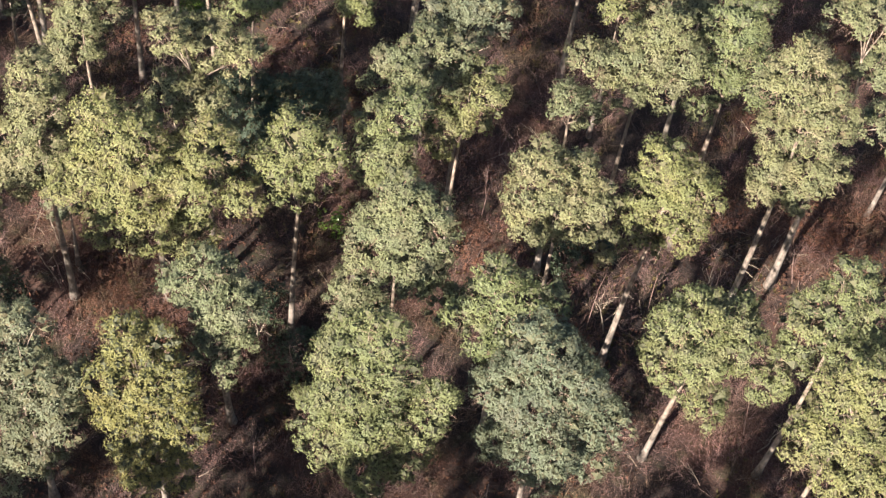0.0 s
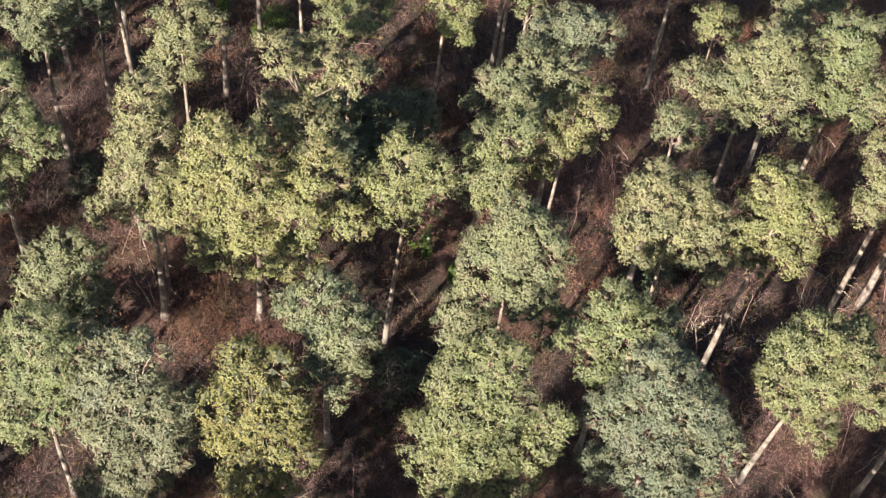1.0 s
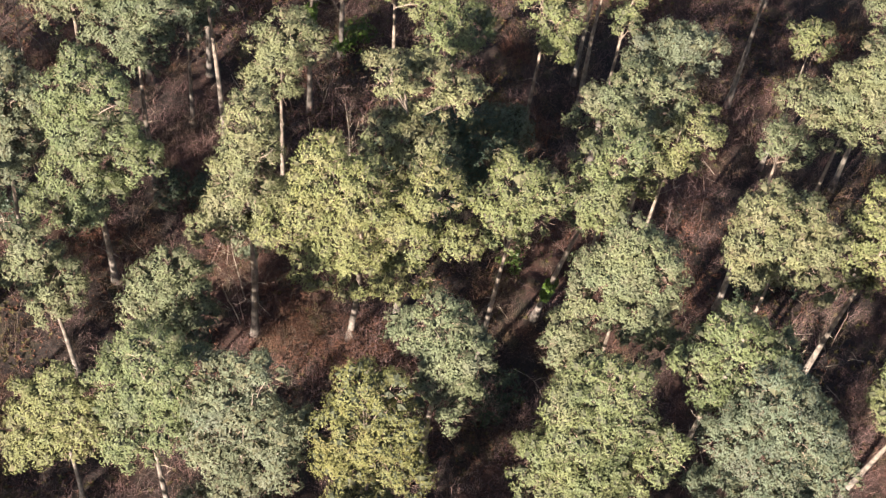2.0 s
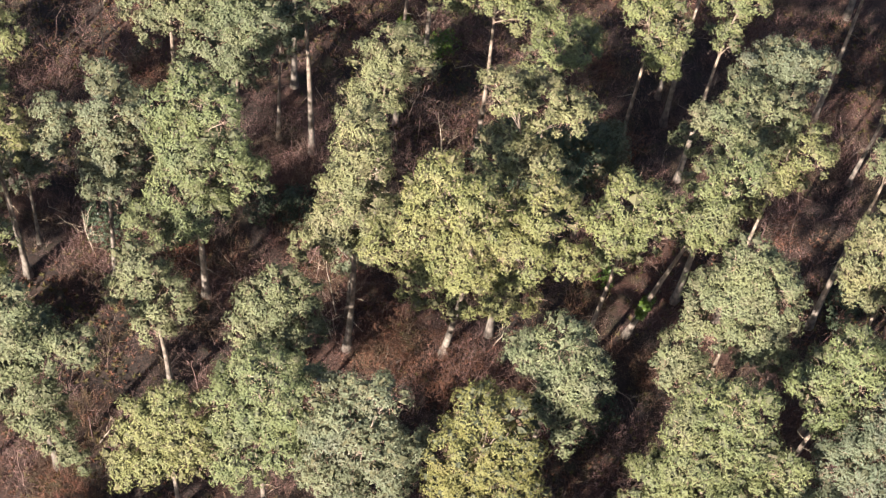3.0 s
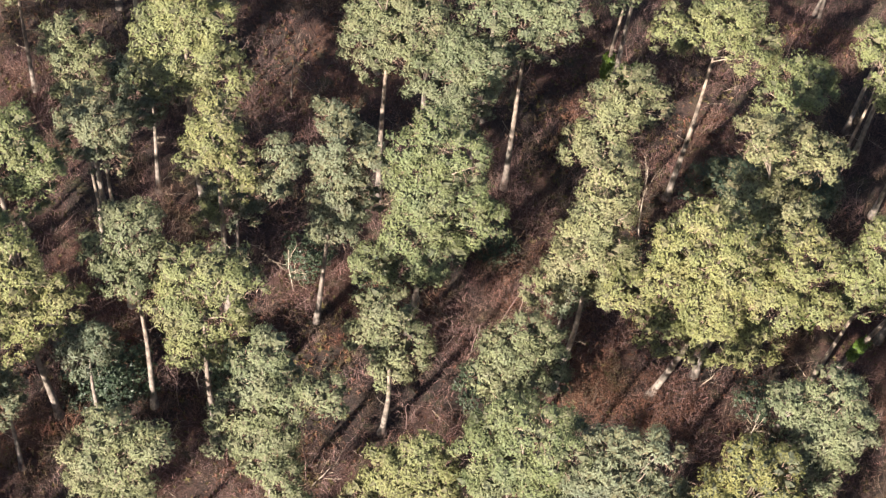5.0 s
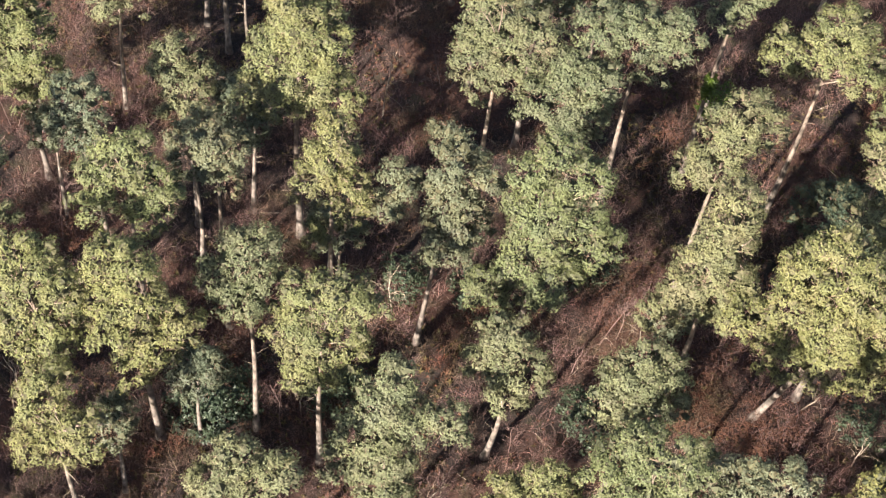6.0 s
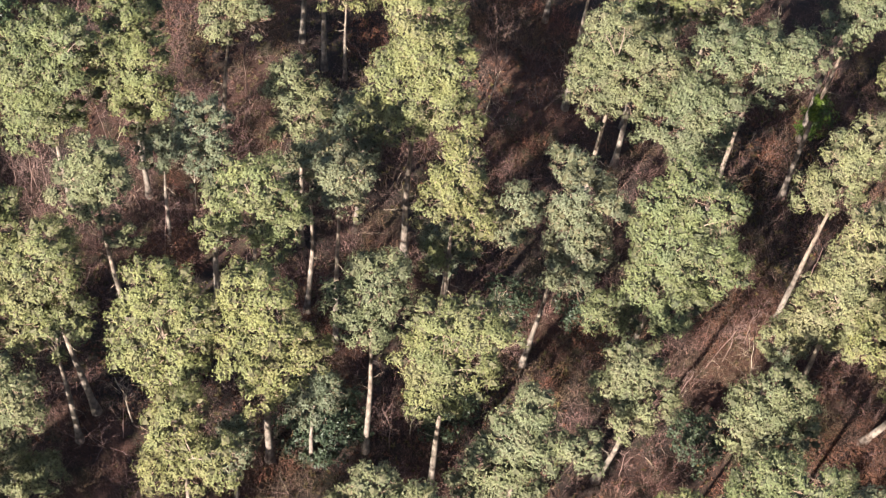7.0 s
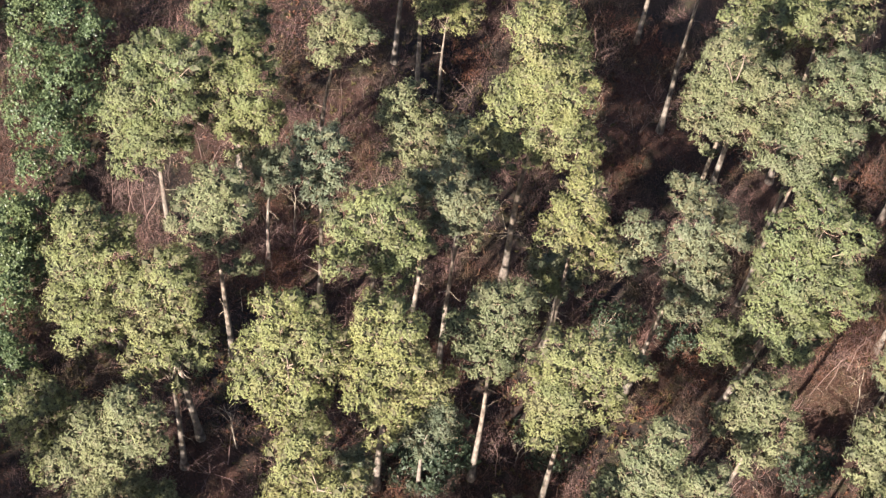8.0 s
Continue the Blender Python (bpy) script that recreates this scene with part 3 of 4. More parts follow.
scots_pine(4.8, 47.2, 0.45, (-0.1, -0.5, 14.0, 1.0), (0.6, -0.7, 14.0, 0.7), (-0.6, -0.7, 15.1, 0.6))
scots_pine(16.8, 48.4, 0.34, (-0.7, -0.6, 20.6, 1.1), (-1.7, -0.6, 20.8, 0.9), (0.4, -0.6, 17.7, 1.0), (1.6, -0.6, 14.4, 1.1))
scots_pine(6.9, 56.5, 0.50, (0.0, -0.6, 10.9, 1.1))
scots_pine(-16.0, 31.3, 0.22, (-0.5, -0.1, 14.4, 1.2), (1.0, -0.7, 16.5, 0.8), (-0.9, -0.9, 13.3, 1.1), (0.5, -0.8, 13.2, 1.3), (-1.7, -0.7, 10.9, 0.8), (-0.7, -0.5, 9.6, 1.5), (1.4, -0.6, 11.7, 1.2), (2.4, -0.2, 11.8, 0.8), (1.5, -0.8, 9.3, 1.1), (-0.2, -0.6, 5.8, 1.2), (-1.6, -0.6, 3.7, 1.3))
scots_pine(-10.9, 31.6, 1.00, (-0.6, -0.1, 15.1, 1.0), (0.5, -0.2, 15.1, 0.8), (-1.1, -0.5, 12.9, 1.1), (0.1, -0.8, 13.4, 1.4), (1.2, -0.5, 13.7, 0.8), (-0.7, -0.7, 10.1, 1.4), (1.0, -0.9, 11.5, 1.2), (1.7, -1.3, 10.7, 0.8), (-0.5, -0.5, 6.3, 1.2), (0.5, -0.5, 5.5, 1.2), (-0.8, -0.5, 4.1, 0.9))
scots_pine(-8.8, 36.4, 0.42, (-0.0, -2.6, 17.0, 0.9), (-1.0, -2.2, 15.0, 1.0), (0.2, -2.4, 14.6, 1.3), (1.1, -2.6, 14.8, 1.1), (0.2, -2.6, 12.4, 1.0), (1.1, -2.6, 12.3, 0.8), (0.8, -3.6, 12.0, 0.7))
scots_pine(-19.7, 32.0, 0.48, (-0.5, 0.6, 13.8, 1.0), (0.5, -1.0, 16.1, 1.0), (-1.2, 0.0, 12.4, 1.2), (0.2, -0.3, 12.5, 1.5), (1.4, -1.1, 15.1, 0.9), (-0.5, -1.1, 11.3, 1.4), (0.8, -1.1, 11.3, 1.3), (-0.9, -1.1, 8.7, 1.0), (1.7, 0.4, 14.0, 0.6))
scots_pine(-20.0, 36.9, 0.40, (0.1, -0.0, 13.2, 0.8), (-0.4, -0.3, 12.3, 1.1), (0.7, -0.2, 12.4, 1.0), (-1.0, -0.8, 11.5, 1.0), (-0.0, -1.1, 11.4, 1.1), (1.1, -0.9, 11.3, 0.9), (-0.2, -0.7, 9.2, 0.8))
scots_pine(-23.7, 32.2, 0.52, (0.4, -0.5, 11.7, 0.9), (-0.4, -0.5, 9.9, 1.2), (1.0, -0.7, 10.3, 1.1), (-0.2, -0.5, 7.7, 1.5), (-1.5, -0.9, 7.0, 1.1), (1.2, -0.5, 7.5, 1.1))
scots_pine(-34.7, 29.7, 0.45, (-0.1, -0.2, 13.8, 0.9), (-0.8, -0.6, 12.6, 1.0), (0.5, -0.6, 12.4, 1.1), (1.5, -0.5, 13.6, 0.8), (-1.0, -0.5, 9.4, 1.2), (0.6, -1.1, 10.6, 1.0))
scots_pine(-40.2, 36.9, 0.70, (-0.3, -2.0, 17.6, 1.0), (0.5, -2.1, 17.5, 0.9), (-0.8, -1.8, 14.6, 1.0), (0.6, -2.0, 15.0, 1.1), (-0.4, -2.3, 13.2, 1.1), (0.8, -1.5, 11.8, 1.3), (1.8, -1.3, 12.6, 0.9), (0.0, -2.2, 10.5, 0.9))
scots_pine(-43.8, 35.4, 0.68, (-0.3, -0.6, 16.6, 1.0), (0.6, -0.7, 16.6, 0.9), (-1.0, -0.6, 13.9, 1.0), (0.3, -0.5, 13.7, 1.4), (1.4, -0.7, 14.9, 0.8), (-1.1, -0.6, 11.4, 1.1), (0.7, -0.6, 11.6, 1.1), (-0.2, -0.7, 10.0, 0.8))
scots_pine(-42.4, 31.8, 0.50, (-0.1, 0.1, 12.7, 1.0), (-0.7, -0.2, 11.8, 1.0), (0.2, -0.6, 10.0, 1.2), (1.8, -1.7, 12.8, 0.9), (-0.8, -0.9, 9.9, 0.9))
scots_pine(-41.4, 40.6, 0.70, (-0.3, -0.7, 17.0, 0.9), (0.6, -0.8, 17.7, 0.8), (-1.2, -0.5, 14.9, 1.1), (0.2, -0.4, 14.9, 1.3), (1.3, -0.5, 14.6, 1.0), (-1.3, -0.8, 13.3, 0.8), (0.7, -0.7, 13.1, 0.9))
scots_pine(-44.3, 44.6, 0.15, (-0.2, -0.6, 15.0, 0.9), (0.5, -0.6, 14.7, 0.8), (-0.5, -0.3, 13.1, 0.9), (0.4, -0.7, 13.2, 0.8), (0.0, -0.8, 12.1, 0.8))
scots_pine(-41.0, 48.6, 0.46, (-0.4, -0.2, 13.2, 0.9), (-0.5, -0.6, 12.5, 1.0), (0.3, -0.9, 12.0, 1.1), (-0.4, -0.5, 9.7, 0.8), (0.7, -0.5, 12.4, 0.8), (0.4, -0.5, 9.5, 0.8))
scots_pine(-38.3, 43.2, 0.20, (-0.6, -0.4, 16.0, 0.7), (-0.2, -0.8, 15.2, 1.0), (0.7, -0.5, 14.7, 0.7), (0.1, -0.5, 12.9, 0.9))
scots_pine(-49.0, 50.2, 0.72, (-0.3, -0.0, 13.4, 1.2), (-0.9, -0.8, 11.9, 1.1), (0.6, -0.7, 11.8, 1.4), (-0.7, -0.4, 9.2, 1.2), (1.1, -1.2, 9.7, 1.2), (-0.3, -0.4, 7.7, 1.1))
scots_pine(-52.5, 48.6, 0.58, (0.4, 0.4, 12.6, 1.2), (-0.6, 0.1, 12.3, 1.1), (1.6, -0.9, 14.0, 0.9), (-0.2, -0.6, 11.4, 1.4), (-1.3, -0.8, 9.3, 1.2), (-0.0, -0.9, 9.4, 1.4), (1.4, -0.9, 11.7, 1.0), (-0.8, -0.8, 7.0, 1.2), (0.9, -0.9, 8.0, 0.9))
scots_pine(-53.0, 41.7, 0.70, (0.1, -2.6, 13.8, 1.2), (1.1, -2.3, 12.5, 1.1), (-0.3, -2.7, 11.5, 1.2), (1.1, -2.8, 11.3, 1.2), (-0.7, -2.6, 8.6, 1.3), (0.4, -2.6, 7.6, 1.1), (-0.9, -2.6, 5.5, 1.0), (0.4, -2.7, 5.9, 0.8))
scots_pine(-47.9, 42.2, 0.46, (0.3, -2.3, 16.8, 0.8), (-0.3, -2.3, 15.1, 0.9), (0.7, -2.3, 15.3, 1.1), (-0.9, -2.0, 13.4, 0.9), (0.0, -2.0, 13.3, 1.0), (1.0, -2.4, 11.8, 0.7))
scots_pine(-48.4, 37.7, 0.62, (-0.4, -0.8, 14.7, 1.0), (-1.4, -0.8, 12.8, 1.1), (-0.2, -0.7, 12.9, 1.1), (-1.0, -1.2, 11.7, 1.1))
scots_pine(-48.8, 36.2, 0.52, (-1.0, -0.6, 10.0, 0.8), (0.2, -0.6, 11.0, 1.0), (1.3, -0.6, 12.0, 0.8), (-0.5, -0.6, 9.2, 0.7))
scots_pine(-50.1, 32.3, 0.46, (0.9, -0.6, 13.6, 0.9), (1.5, -0.6, 12.6, 0.8), (-0.6, -0.6, 11.3, 1.0), (0.3, -0.6, 10.2, 1.3), (1.5, -0.6, 11.2, 0.8), (-1.5, -0.6, 8.1, 1.2), (-0.3, -0.6, 7.1, 1.2), (-1.3, -0.6, 4.7, 1.1), (0.5, -0.6, 5.4, 1.0), (1.7, -0.6, 5.9, 0.9))
scots_pine(-46.3, 55.2, 0.46, (1.1, -2.3, 12.2, 1.1), (0.8, -3.2, 11.6, 0.9), (2.3, -2.9, 12.0, 0.8))
scots_pine(-6.0, 52.1, 0.68, (-0.3, -0.2, 15.9, 1.2), (0.5, -0.6, 15.7, 1.1), (0.4, -1.1, 14.3, 1.0), (-0.9, -0.7, 17.3, 0.8))
scots_pine(-2.2, 55.1, 0.50, (-0.2, -0.5, 14.4, 1.2), (-0.2, -0.7, 12.0, 0.8), (0.4, -0.7, 15.1, 0.9))
scots_pine(-26.0, 56.5, 0.50, (0.0, -0.6, 13.6, 1.3), (-1.5, -0.6, 13.5, 1.1), (1.5, -0.6, 14.2, 1.1))
scots_pine(-50.0, 53.0, 0.60, (-0.9, -0.6, 12.2, 1.1), (0.6, -0.6, 11.9, 1.3))
scots_pine(-40.7, 59.6, 0.50, (-0.4, -0.6, 7.6, 1.2), (0.7, -0.7, 7.5, 0.9))
scots_pine(-17.3, 55.9, 0.40, (0.2, 0.2, 13.6, 1.0), (-0.7, 0.0, 12.9, 0.9), (0.8, 0.5, 14.4, 0.9), (0.3, 0.6, 15.2, 0.8), ivy=(6.6, 8.2))
# crown in shadow: the lowest tint gives it the shade-darkened needles
scots_pine(-10.0, 48.9, 0.05, (0.0, 0.0, 7.4, 2.9, 2.1), (1.9, 0.3, 8.5, 1.4, 1.0))
scots_pine(10.8, 55.9, 0.40, (0.0, 0.0, 13.4, 1.8, 1.3))
scots_pine(-40.0, 44.8, 0.20, (0.0, 0.0, 11.0, 1.2, 1.6))
scots_pine(-54.4, 34.4, 0.50, (0.6, 0.2, 7.6, 0.9), (-0.2, 0.0, 6.4, 1.0), (1.0, 0.2, 6.2, 1.0), (0.1, -0.1, 4.8, 1.1), (1.3, -0.3, 4.4, 1.0), (0.3, -0.5, 3.2, 1.0))
# low shaded pines: their blue-green tint stands for the teal of the shade
scots_pine(-23.2, 54.1, 0.15, (0.0, 0.0, 8.4, 1.5, 1.1), (0.5, 0.2, 9.1, 0.9, 0.7))
scots_pine(-38.5, 49.8, 0.15, (0.0, 0.0, 8.3, 1.8, 1.3), (0.7, 0.2, 9.1, 1.1, 0.8))
scots_pine(-7.3, 50.7, 0.15, (0.0, 0.0, 7.4, 1.5, 1.1), (0.4, 0.2, 8.1, 0.9, 0.6))
scots_pine(-47.3, 47.6, 0.15, (-0.0, 0.0, 7.5, 1.2, 1.3), (0.5, 0.2, 8.3, 0.7, 0.8))
scots_pine(-18.0, 44.0, 0.15, (-0.0, 0.0, 5.6, 1.1, 0.8), (0.3, 0.2, 6.2, 0.6, 0.5))
scots_pine(-38.3, 36.9, 0.15, (0.0, 0.0, 6.5, 1.3, 0.9), (0.5, 0.2, 7.2, 0.7, 0.5))
scots_pine(-41.1, 33.9, 0.15, (0.0, 0.0, 6.6, 0.9, 1.4), (0.3, 0.2, 7.6, 0.5, 0.8), (0.2, 0.1, 7.1, 0.4, 0.4))
scots_pine(-33.6, 45.5, 0.15, (0.0, 0.0, 6.4, 1.4, 1.0), (0.4, 0.2, 7.1, 0.8, 0.6))
scots_pine(-25.8, 59.1, 0.15, (0.0, 0.0, 8.4, 1.7, 1.2), (0.5, 0.2, 8.9, 1.0, 0.7), detail=0.4, coarse=1.5)
scots_pine(5.1, 60.7, 0.40, (0.1, 0.9, 12.7, 2.4, 1.7), detail=0.4, coarse=1.5)
scots_pine(-3.5, 60.6, 0.40, (-0.0, 0.9, 12.7, 2.4, 1.7), detail=0.4, coarse=1.5)
scots_pine(-23.0, 57.6, 0.40, (-0.3, 0.8, 12.7, 2.4, 1.7), detail=0.4, coarse=1.5)
scots_pine(22.0, 53.6, 0.40, (0.3, 0.8, 12.7, 2.3, 1.7))
scots_pine(-3.1, 58.8, 0.40, (0.2, 0.8, 12.7, 2.3, 1.7), detail=0.4, coarse=1.5)
scots_pine(-16.3, 60.3, 0.40, (0.2, 0.8, 12.7, 2.3, 1.6), detail=0.4, coarse=1.5)
scots_pine(-43.4, 61.6, 0.40, (-0.1, 0.8, 12.7, 2.3, 1.6), detail=0.4, coarse=1.5)
scots_pine(-41.9, 60.1, 0.40, (-0.1, 0.8, 12.7, 2.2, 1.6), detail=0.4, coarse=1.5)
scots_pine(-30.6, 65.7, 0.40, (0.1, 0.9, 12.7, 2.4, 1.7), detail=0.4, coarse=1.5)
scots_pine(-28.9, 59.7, 0.40, (0.1, 0.8, 12.7, 2.2, 1.6), detail=0.4, coarse=1.5)


# ---- unseen pines beyond what the drone looks at, added to cast shade into it ----
def unseen_wood():
    rng = np.random.default_rng(77)
    kinds = []
    for k in range(4):
        r = rng.uniform(1.7, 2.4)
        masses = [(0.0, 0.0, 12.6, r, 1.8), (0.3, 0.2, 14.4, r * 0.75, 1.4), (-0.8, 0.4, 11.4, r * 0.8, 1.1), (0.9, -0.6, 11.8, r * 0.7, 1.1)]
        kinds.append(scots_pine(-80.0 + 3 * k, 30.0 + 6 * k, (0.15, 0.4, 0.55, 0.75)[k], *masses, detail=0.04, coarse=4.0, group="pines of the wood around"))
    spots = [(x + rng.uniform(-2.9, 2.9), y + rng.uniform(-2.8, 2.0)) for x in np.arange(-74, 36, 4.9) for y in (-24.0, -17.5, -11.0, -5.0, 1.0, 7.5, 14.0, 20.0)]
    spots += [(x + rng.uniform(-1.6, 1.6), y + rng.uniform(-1.5, 1.5)) for x in np.arange(-70, 36, 6.5) for y in (69, 76)]
    spots += [(x + rng.uniform(-1.5, 1.5), y + rng.uniform(-1.5, 1.5)) for x in (31, 37) for y in np.arange(27, 66, 6.5)]
    for n, (x, y) in enumerate(spots):
        if y < 30 and abs((x + 31) * 0.82 - (y - 31) * 0.57) < 3.2:
            continue  # pines left out so that sun reaches the ground ahead
        if x < -60 and y > 2:
            continue  # left open so that sun reaches the low thicket
        if math.hypot(x + 24.4, y - 20.9) < 4.8:
            continue  # left out too, to let sun through onto the brush
        s = rng.uniform(0.85, 1.15)
        m = pose(x, y, float(ground_height(x, y)) - 0.05, 0, 0, rng.uniform(0, 360)) @ Matrix.Diagonal((s, s, s * rng.uniform(0.92, 1.12), 1))
        copy_thing(kinds[n % 4], m)
    # extra unseen pines, placed to throw shade on the ground at lower left
    for n, (x, y) in enumerate([(-73.0, 13.5), (-69.5, 16.0), (-66.0, 12.5), (-64.0, 17.5), (-61.5, 11.5), (-60.6, 15.5), (-57.6, 12.4), (-70.5, 9.5)]):
        copy_thing(kinds[n % 4], pose(x, y, float(ground_height(x, y)) - 0.05, 0, 0, 77 * n))


unseen_wood()


# ---- undergrowth ----
def twiggy(rng, stems, height, spread, thick, forks=4, levels=2):
    """Bare stems that fork into twigs, from one foot."""
    paths = []

    def grow(start, way, length, rad, level):
        n = 4 if level == levels else 3
        pts = [start]
        for _ in range(n - 1):
            way = way + rng.normal(0, 0.16, 3) + [0, 0, 0.03]
            way = way / np.linalg.norm(way)
            pts.append(pts[-1] + way * length / (n - 1))
        paths.append((np.array(pts), rad * np.linspace(1, 0.45, n)))
        if level:
            for _ in range(forks):
                k = rng.integers(1, n)
                side = way + rng.normal(0, 0.65, 3)
                grow(pts[k], side / np.linalg.norm(side), length * rng.uniform(0.4, 0.7), rad * 0.55, level - 1)

    for _ in range(stems):
        a = rng.uniform(0, 2 * np.pi)
        way = np.array([spread * rng.uniform(0.2, 1.1) * math.cos(a), spread * rng.uniform(0.2, 1.1) * math.sin(a), 1.0])
        grow(np.array([0.15 * math.cos(a), 0.15 * math.sin(a), -0.05]), way / np.linalg.norm(way), height * rng.uniform(0.6, 1.0), thick, levels)
    return paths


def bare_shrubs():
    kinds = []
    rng = np.random.default_rng(5)
    for k in range(6):
        shrub = new("bare_shrub", mesh_from("bare_shrub", *tubes(twiggy(rng, 5, 2.3, 1.0, 0.013, 3, 2), 3), (TWIG, PURPLE_TWIG, TWIG)[k % 3]))
        tagged(shrub, "leafless brown and mauve shrub on the forest floor", "shrub", "bare shrubs")
        kinds.append(shrub)
    n = 0
    for x in np.arange(-64, 27, 2.6):
        for y in np.arange(27, 67, 2.5):
            px, py = x + rng.uniform(-1.1, 1.1), y + rng.uniform(-1.1, 1.1)
            dense = 0.5 + 0.5 * math.sin(0.21 * px + 0.6) * math.sin(0.25 * py + 0.02 * px * 1.7)
            if rng.uniform() > 0.25 + 0.4 * dense + (0.2 if py > 52 else 0):
                continue
            s = rng.uniform(0.55, 1.2)
            m = pose(px, py, float(ground_height(px, py)), rng.uniform(-8, 8), rng.uniform(-8, 8), rng.uniform(0, 360)) @ Matrix.Scale(s, 4)
            if n < 6:
                kinds[n].matrix_basis = m
            else:
                ob = copy_thing(kinds[int(rng.integers(6))], m)
                ob.matrix_basis = m
            n += 1


def holly(x, y, r, h, leaf=HOLLY, label="dark glossy evergreen bush in the undergrowth", name="evergreen_bush"):
    COUNT[0] += 1
    rng = np.random.default_rng(COUNT[0])
    bush = new(name)
    bush.location = (x, y, float(ground_height(x, y)))
    tagged(bush, label, "shrub", name.replace("_", " ") + "es")
    for _ in range(3):
        part("stem", mesh_from("stem", *tubes(twiggy(rng, 1, h * 0.8, 0.4, 0.03, 2, 1), 4), TWIG), bush)
    C, A, core = pine_foliage(rng, [(0, 0, h * 0.55, r, h * 0.5)], 0.5)
    C[:, 2] = np.maximum(C[:, 2], 0.05)
    part("foliage", mesh_from("foliage", *tufts(rng, C, A, rng.uniform(0.09, 0.15, len(C)) * (0.8 if leaf is RUSSET else 1.0), 3, 0.22 if leaf is RUSSET else 0.7), leaf), bush)


def bare_birch(x, y, h, lean_x=0.0, lean_y=0.0, purple=True):
    COUNT[0] += 1
    rng = np.random.default_rng(COUNT[0])
    tree = new("birch_tree")
    tree.location = (x, y, float(ground_height(x, y)) - 0.03)
    tagged(tree, "young leafless birch with a pale stem and fine mauve twigs" if purple else "thin bare sapling with pale twisted branches", "tree", "bare birches")
    f = np.linspace(0, 1, 8)[:, None]
    line = f * np.array([lean_x, lean_y, h]) + np.cumsum(rng.normal(0, 0.07, (8, 3)) * [1, 1, 0.2], 0) * f
    part("trunk", mesh_from("trunk", *tubes([(line, (0.02 if purple else 0.034) * (1 - 0.8 * f[:, 0]) + 0.006)], 7), PURPLE_TWIG if purple else BIRCH_BARK, True), tree)
    for k in range(12 if purple else 8):
        z = rng.uniform(0.3, 0.97)
        start = np.array([np.interp(z, f[:, 0], line[:, i]) for i in range(3)])
        twigs = []
        a = rng.uniform(0, 2 * np.pi)
        for pts, rad in twiggy(rng, 1, h * 0.3 * (1.3 - 0.6 * z), 1.1, 0.0065 if purple else 0.011, 4 if purple else 3, 2 if purple else 1):
            c, s = math.cos(a), math.sin(a)
            twigs.append((pts @ np.array([[c, s, 0], [-s, c, 0], [0, 0, 1]]) + start, rad))
        part("branch", mesh_from("branch", *tubes(twigs, 3), PURPLE_TWIG if purple else PALE_TWIG), tree)


def floor_cover():
    """Dead bracken, grass and moss: far too many fronds to count."""
    rng = np.random.default_rng(9)
    for name, mat, n, label, lo, hi, size in (
        ("bracken", RUSSET, 54000, "collapsed russet bracken and fallen leaves", 0.52, 0.62, (0.08, 0.19)),
        ("grass", TAN, 25000, "olive moss and dry yellowish grass tufts", 0.5, 0.62, (0.12, 0.26)),
    ):
        x, y = rng.uniform(-66, 29, n), np.where(rng.uniform(0, 1, n) < 0.8, rng.uniform(25, 68, n), rng.uniform(-28, 25, n))
        k = 3.7 if name == "grass" else 0.0
        field = np.array([noise.fractal(Vector((a * 0.11 + k, b * 0.11, k)), 1.0, 2.0, 3) for a, b in zip(x, y)]) * 0.5 + 0.5
        keep = field > rng.uniform(lo - 0.12, hi, n)
        x, y = x[keep], y[keep]
        c = np.stack([x, y, ground_height(x, y) + rng.uniform(0.02, 0.35, len(x)) ** 1.5], -1)
        a = rng.normal(0, 0.5, c.shape) + [0, 0, 1]
        ob = new(name, mesh_from(name, *tufts(rng, c, a, rng.uniform(*size, len(x)), 5, 0.42), mat))
        tagged(ob, label, "undergrowth", kind="stuff")




